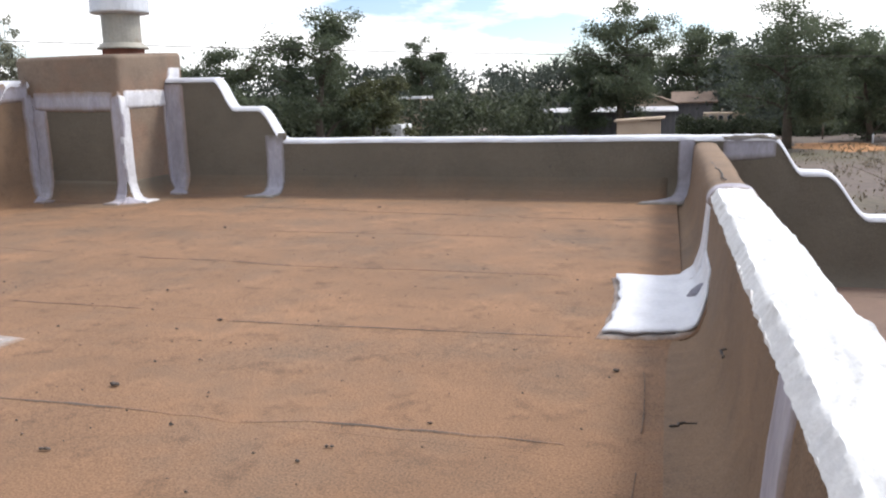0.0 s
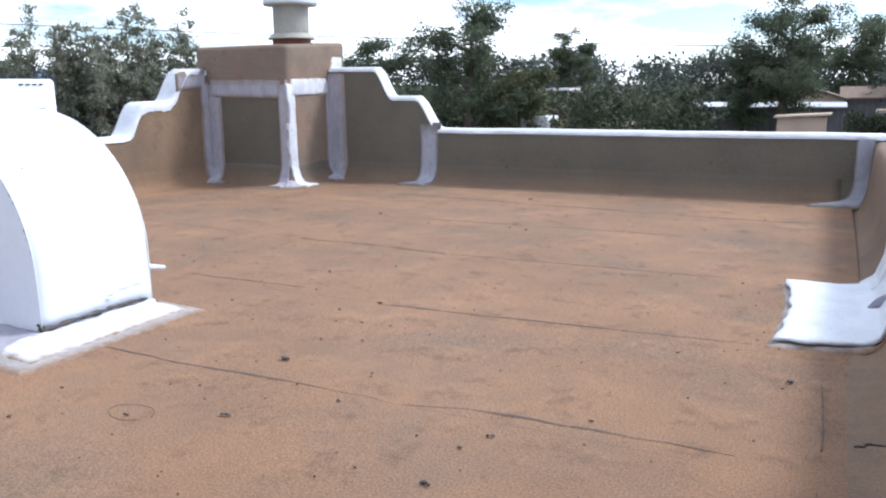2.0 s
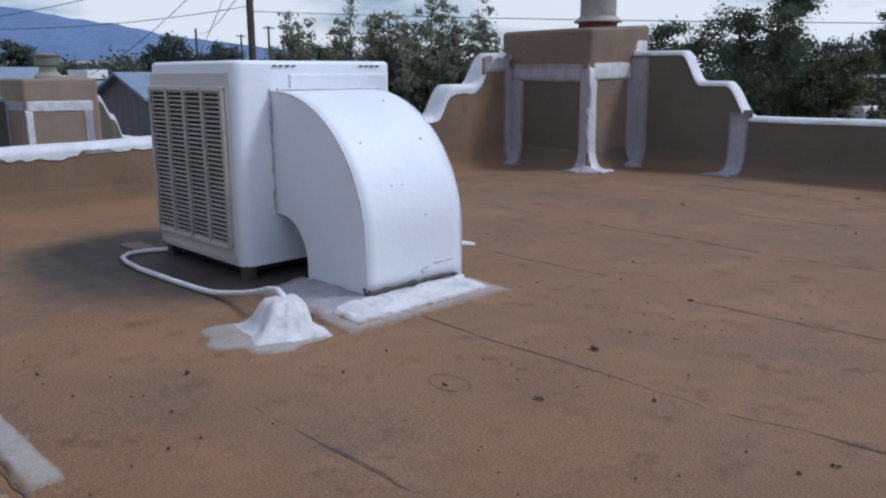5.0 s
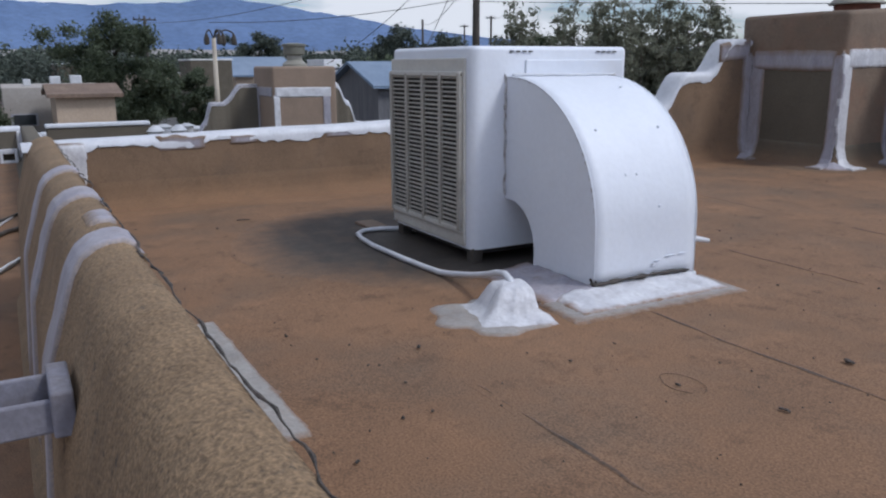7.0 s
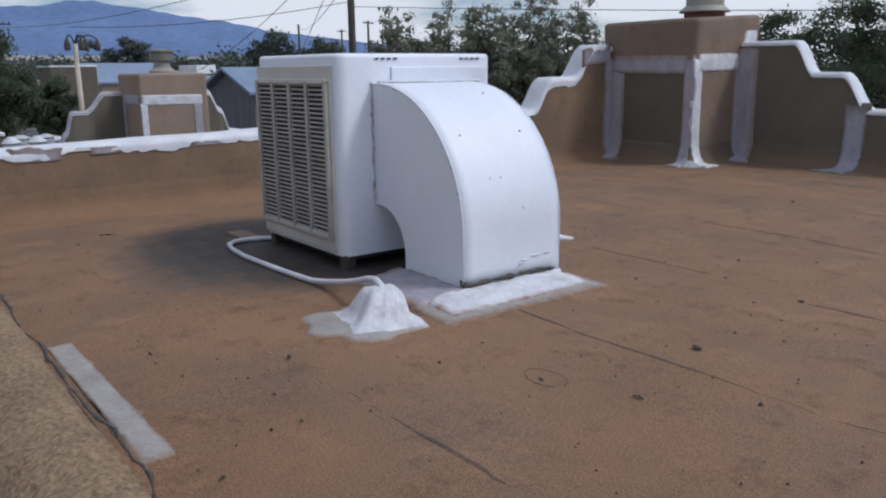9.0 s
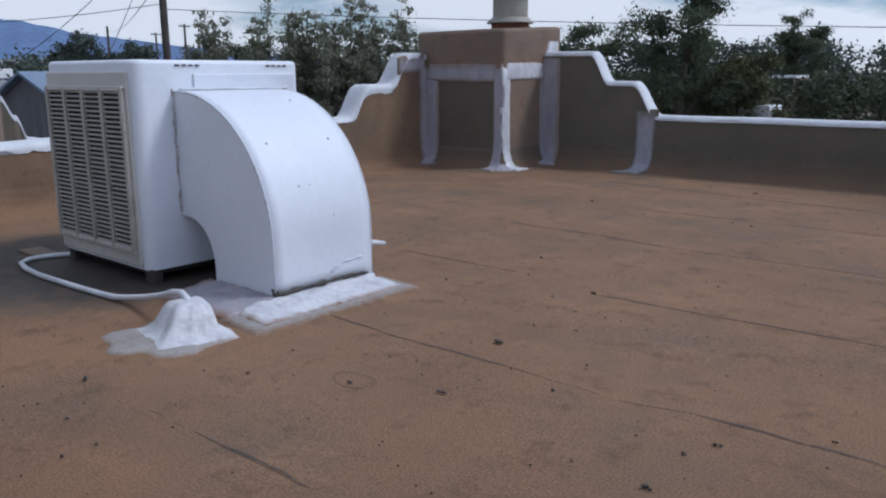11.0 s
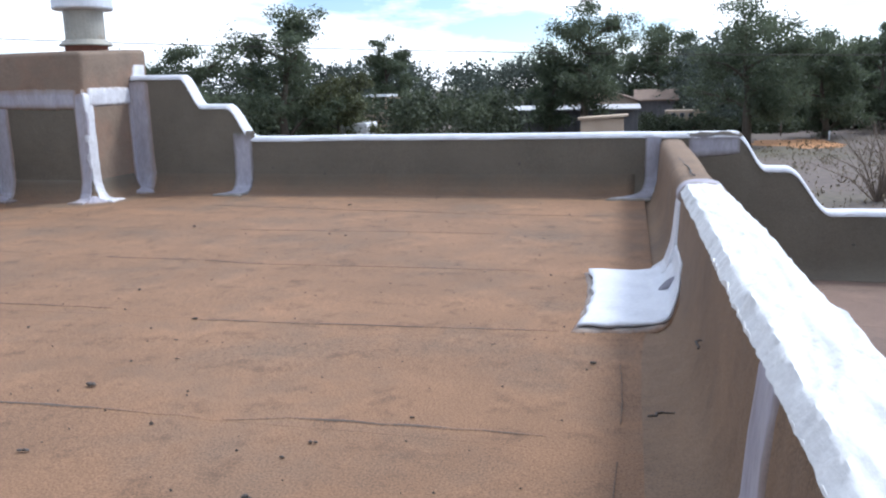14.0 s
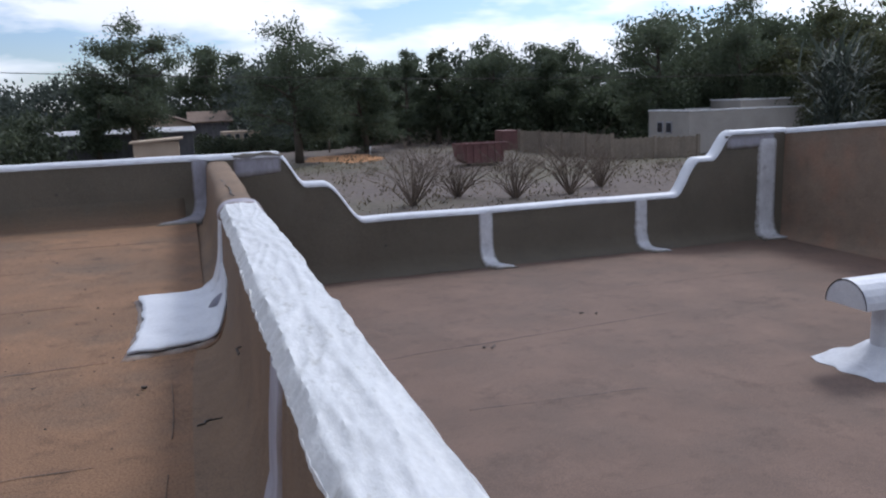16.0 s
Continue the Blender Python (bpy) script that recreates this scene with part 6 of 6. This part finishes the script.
fence = empty("plank_fence", "tan plank fence with posts along the lot", "fence", pose(26, 46, GZ))
plank = None
for fa, fb, count in ((Vector((25.6, 59.0, 0)), Vector((27.0, 46.8, 0)), 66), (Vector((27.0, 46.8, 0)), Vector((32.6, 45.3, 0)), 32)):
    for k in range(count):
        p = fa.lerp(fb, (k + 0.5) / count)
        if plank is None:
            ob = part("plank", box_bm(-0.09, 0.09, -0.02, 0.02, 0, 1.65), M_FENCE)
            plank = ob.data
        else:
            ob = new("plank", plank)
        ob.matrix_world = Matrix.Translation((p.x, p.y, GZ)) @ Matrix.Rotation(math.atan2(fb.y - fa.y, fb.x - fa.x), 4, "Z") @ Matrix.Diagonal((1, 1, (1 if count > 40 else 0.84) + 0.03 * math.sin(k * 2.7), 1))
        under(ob, fence)
    for k in range(0 if count > 40 else 1, 5 if count > 40 else 3):
        p = fa.lerp(fb, k / (4 if count > 40 else 2))
        under(box("post", p.x - 0.13, p.x + 0.06, p.y - 0.12, p.y + 0.06, GZ, GZ + (1.75 if count > 40 else 1.5), M_FENCE), fence)
house("red_shed", "small rust-red shed at the fence's end", 24.6, 26.0, 60.2, 61.8, -1.75, M_REDBIN, None, (), "shed")
pale = house("pale_house", "long pale flat-roofed stucco house with white coping", 33.0, 52.0, 46.9, 52.0, -0.47, M_PALE, M_METALROOF, [(33.0, 50.4, -2.0, 0.7, 0.8, (-1, 0)), (33.0, 49.3, -2.0, 0.7, 0.8, (-1, 0))])
house("pale_block", "upper pale stucco block with white coping", 38.0, 50.0, 48.0, 51.5, 0.12, M_PALE, M_METALROOF)
for k, (x, y) in enumerate(((12.1, 69.6), (14.6, 64.5), (9.8, 70.5))):
    tagged(tube("marker_post", [(x, y, GZ - 0.1), (x, y, GZ + (1.3 if k != 1 else 0.75))], 0.06, M_METALROOF if k == 1 else M_TWIG), "thin post standing on the dry lot", "post", group="posts on the lot")

# west: neighbour's roof and chimney
nb = house("neighbour_house", "brown stucco flat-roofed house with white parapet edges", -22, -12.9, 0.6, 9.0, -0.72, M_STUCCO, M_WHITE, (), rim=0.22)
under(box("parapet", -16.2, -16.0, 0.72, 2.45, -0.8, -0.13, M_STUCCO, None, "", 0.02), nb)
under(box("parapet_cap", -16.23, -15.97, 0.70, 2.47, -0.13, -0.06, M_WHITE, None, "", 0.02), nb)
nchim = empty("neighbour_chimney", "square stucco chimney between scrolled parapets on the next house", "chimney", pose(-13.4, 4.45, -0.72))
under(box("chimney_body", -13.93, -12.85, 3.90, 4.985, -0.85, 0.925, M_NBCHIM, None, "", 0.04, 3), nchim)
for pts, across, w, mat in (([((-12.85, 3.92, 0.52), E_N), ((-12.85, 4.90, 0.51), E_N)], (0, 0, 1), 0.17, M_WHITE), ([((-12.85, 3.955, 0.47), E_N), ((-12.85, 3.96, -0.40), E_N)], (0, 1, 0), 0.11, M_WHITE),
                            ([((-12.85, 4.80, 0.47), E_N), ((-12.85, 4.81, -0.40), E_N)], (0, 1, 0), 0.15, M_WASH), ([((-13.80, 3.90, 0.52), S_N), ((-12.87, 3.90, 0.52), S_N)], (0, 0, 1), 0.17, M_WASH),
                            ([((-13.70, 3.90, 0.55), S_N), ((-13.70, 3.90, -0.40), S_N)], (1, 0, 0), 0.22, M_WASH)):
    under(ribbon("coating_band", pts, across, (w, w), mat, None, "", 0.012, 0.01, seed=61 + w, fade=(0.15, 0.15), base="chimney_stucco"), nchim)
NSC_S = [(2.78, 3.0, -0.45, 0.02), (3.0, 3.12, 0.02, 0.34), (3.36, 3.64, 0.37, 0.63)]
NSC_N = [(5.02, 5.20, 0.66, 0.36), (5.22, 5.37, 0.36, 0.0), (5.40, 5.60, 0.0, -0.4)]
for run, knots, face, drop in ((spread(2.5, 3.92, 0.03), NSC_S, 13.72, 0.05), (spread(4.96, 6.2, 0.03), NSC_N, 12.93, 0.09)):
    under(loft("scroll_wall", run, lambda y: [(face, -0.85), (face, steps(y, knots) - 0.02), (face + 0.02, steps(y, knots)), (face + 0.2, steps(y, knots)), (face + 0.22, -0.85)], lambda y, d, z: (-d, y, z), M_STUCCO), nchim)
    under(loft("scroll_coping", run, lambda y: cap_section(steps(y, knots), face, 0.22, drop), lambda y, d, z: (-d, y, z), M_WASH if drop < 0.06 else M_WHITE), nchim)
under(lathe("flue_pipe", [(0.20, 0.92), (0.20, 0.96), (0.13, 1.02), (0.12, 1.12)], (-13.2, 4.40, 0), M_FLUE, None, "pale flue collar"), nchim)
under(lathe("flue_cap", [(0.12, 1.10), (0.175, 1.12), (0.18, 1.24), (0.20, 1.25), (0.20, 1.28), (0.05, 1.30)], (-13.2, 4.40, 0), M_OLDFLUE, None, "dark weathered flue cap"), nchim)
for k in range(4):
    tagged(lathe("roof_can", [(0.13, 0), (0.13, 0.18 + 0.05 * (k % 2)), (0.16, 0.2 + 0.05 * (k % 2)), (0.05, 0.30)], (-15.3 - 0.3 * (k % 2), 2.45 + 0.2 * k, -0.40), M_CAP), "dull silver vent can on the next roof", "vent can", group="vent cans")
lh = house("brown_flat_house", "brown flat-roofed house with air units on its roof", -46, -38.2, 0.15, 4.5, 0.10, M_PALE, None, [(-38.2, 0.9, -1.5, 1.0, 0.5, (1, 0))])
aw = gable("awning_shed", "pale stucco shed with a brown metal awning roof", -37.4, -34.0, 1.9, 4.0, -0.2, 0.10, M_TANWALL, M_SHINGLE, "y", 0.3)
for x, y, s in ((-40, 2.3, 0.42), (-39.5, 3.1, 0.46), (-41, 1.2, 0.3)):
    tagged(box("air_unit", x - s / 2, x + s / 2, y - s / 2, y + s / 2, 0.09, 0.09 + s, M_CAP, None, "", 0.03), "pale metal air unit on a flat roof", "air unit", group="air units")
for i, (x0, x1, y0, y1, top, wall, cap) in enumerate(((-82, -70, 10.5, 15.5, 0.2, M_TANWALL, M_METALROOF), (-95, -84, 21, 30, 0.4, M_STUCCO, M_METALROOF), (-64, -57, 24, 31, -0.6, M_TANWALL, M_METALROOF), (-120, -104, 26, 40, 0.9, M_TANWALL, M_METALROOF), (-150, -132, 8, 20, 1.2, M_STUCCO, M_METALROOF), (-72, -64, 33, 42, 0.0, M_STUCCO, M_METALROOF))):
    house("town_house", "low flat-roofed stucco house with a pale roof edge", x0, x1, y0, y1, top, wall, cap, [(x1, y0 + (y1 - y0) * f, -1.9, 1.3, 1.1, (1, 0)) for f in (0.3, 0.7)])
gable("blue_roof_house", "low house under a faded blue metal roof", -76, -66.5, 17.2, 22.4, 0.1, 1.5, M_TANWALL, M_BLUEROOF, "y")
gable("blue_roof_shed", "shed under a faded blue metal roof", -43, -37, 16.6, 21.0, -0.10, 0.95, M_GREYWALL, M_BLUEROOF, "y")
wallw = house("garden_wall", "low brown stucco garden wall along the street", -86, -85.6, 15.2, 21.5, -1.1, M_TANWALL, None, (), "wall")
house("carport_house", "low tan house under a long pale flat roof", -64, -60, 12.3, 15.3, 1.3, M_STUCCO, M_METALROOF)
for x0, x1, y0, y1, top in ((-84, -79, 29.5, 31.5, 1.5), (-82, -77, 31.6, 35.0, 1.0), (-70, -66, 26.5, 30.0, 0.5)):
    house("white_house", "small white flat-roofed house in the town", x0, x1, y0, y1, top, M_METALROOF, None, [(x1, y0 + (y1 - y0) * f, top - 1.6, 0.8, 0.8, (1, 0)) for f in (0.3, 0.7)])


def utility_pole(x, y, top, r, arm=0.0, label="dark wooden utility pole", mat=M_POLE, turn=0.0):
    t = empty("utility_pole", label, "utility pole", pose(x, y, GZ), "utility poles")
    under(tube("pole", [(x, y, GZ - 0.2), (x, y, top)], [r, r * 0.8], mat, None, "", 10), t)
    if arm:
        c, s = math.cos(turn), math.sin(turn)
        under(tube("crossarm", [(x - arm * s, y - arm * c, top - 0.35), (x + arm * s, y + arm * c, top - 0.35)], 0.08, mat), t)
        for k in (-1, -0.5, 0.5, 1):
            under(tube("insulator", [(x + arm * s * k * 0.9, y + arm * c * k * 0.9, top - 0.30), (x + arm * s * k * 0.9, y + arm * c * k * 0.9, top - 0.10)], 0.05, mat), t)
    return t


utility_pole(-27.6, 16.6, 6.5, 0.16, label="dark wooden utility pole carrying wires behind the cooler")
utility_pole(-89, 14, 5.9, 0.16, 1.15)
utility_pole(-110, 57, 7.5, 0.2, 0.0)
utility_pole(-105, 66, 8.0, 0.2, 0.9)
utility_pole(-130, 76, 8.0, 0.2, 0.9)
utility_pole(-120, 80, 7.0, 0.2, 0.0)
lamp = empty("street_lamp", "tall pale lamp post with four curved dark arms", "street lamp", pose(-39.2, 9.2, GZ))
under(tube("post", [(-39.2, 9.2, GZ), (-39.2, 9.2, 2.2)], [0.13, 0.10], M_GREYPOLE), lamp)
for k, (dy, dx) in enumerate(((-0.35, 0.1), (0.42, 0.1), (0.95, 0), (0.15, 0.5))):
    c = [(-39.2 + dx * t, 9.2 + dy * t, 2.15 + 0.42 * math.sin(math.pi * min(t, 0.98) * 0.8)) for t in spread(0, 1, 0.12)]
    arm_ob = under(tube("arm", c, 0.035, M_POLE, None, "curved dark arm"), lamp)
    under(lathe("lamp_head", [(0.03, 0.0), (0.13, -0.25), (0.14, -0.5), (0.05, -0.55)][::-1], (c[-1][0], c[-1][1], c[-1][2] + 0.02), M_POLE, None, "dark bell-shaped head", 12), lamp)


def wire(a, b, sag, r=0.012, label="thin dark overhead wire"):
    a, b = Vector(a), Vector(b)
    p = [a.lerp(b, t) - Vector((0, 0, sag * 4 * t * (1 - t))) for t in spread(0, 1, 0.05)]
    tagged(tube("overhead_wire", p, r, M_POLE, None, "", 5), label, "wire", group="overhead wires")


wire((-27.6, 16.6, 3.3), (16, 34, 1.75), 0.35, 0.013)
wire((16, 34, 1.75), (60, 38, 2.4), 0.35, 0.016)
wire((-27.6, 16.6, 3.5), (-39, 9, 2.9), 0.3, 0.014)
wire((-27.6, 16.6, 6.0), (-45, 17, 1.0), 0.5, 0.016)
wire((-27.6, 16.6, 6.2), (-13.5, 6.5, 0.4), 0.3, 0.010)
wire((-27.6, 16.6, 5.2), (-90, 14, 5.3), 0.8, 0.02)
wire((-27.6, 16.6, 4.4), (-110, 57, 7.0), 0.9, 0.02)

# ---- pieces of the roofs ----
roofing_strips(floor_main, XW + 0.02, 0.22, [0.30, 1.23, 2.19, 3.18, 4.25, 5.25, 6.15, 7.18], 0.0, M_ROOF)
for x0, x1, y0, y1, w in ((-2.42, -1.06, 2.190, 2.180, 1.3), (-1.12, -0.88, 2.172, 2.224, 0.8), (-0.93, -0.08, 2.222, 2.236, 1.3), (-1.76, -0.08, 3.130, 3.226, 1.3), (-2.98, -2.10, 3.245, 3.230, 0.75),
                          (-3.02, -2.36, 4.290, 4.260, 1.1), (-2.36, -1.9, 4.26, 4.21, 0.6), (-1.9, -0.20, 4.205, 4.235, 0.65), (-2.16, -1.35, 1.222, 1.240, 0.8), (-3.42, -1.05, 6.30, 6.02, 1.3), (-1.05, 0.05, 6.02, 6.0, 0.9),
                          (-4.6, -3.5, 4.42, 4.30, 0.6), (-2.6, -0.6, 5.22, 5.24, 0.5)):
    lap_line(floor_main, x0, x1, y0, y1, 0.001, w)
p = [(0.072 + wob(y * 3, 2, size=0.012), y, 0.004 + rise(y)) for y in spread(0.6, 3.2, 0.05)]
for i in range(0, len(p) - 4, 5):
    if i % 15:
        link("lap_line", *tube_data(p[i:i + 6], [0.0012 + 0.003 * abs(wob(q[1] * 9, 6)) for q in p[i:i + 6]], 5), M_SEAM, floor_main)
roofing_strips(floor_low, 0.60, 6.45, [-2.2, -1.4, -0.4, 0.6, 1.6, 2.62, 3.63, 4.66, 5.70, 6.70, 7.18], -0.632, M_LOW)
for x0, x1, y0, y1, w in ((1.2, 3.7, 4.66, 4.88, 0.9), (1.5, 2.6, 3.67, 3.60, 0.8), (4.0, 5.6, 5.72, 5.68, 0.6)):
    lap_line(floor_low, x0, x1, y0, y1, -0.631, w, "roof_of_the_lower_wing")
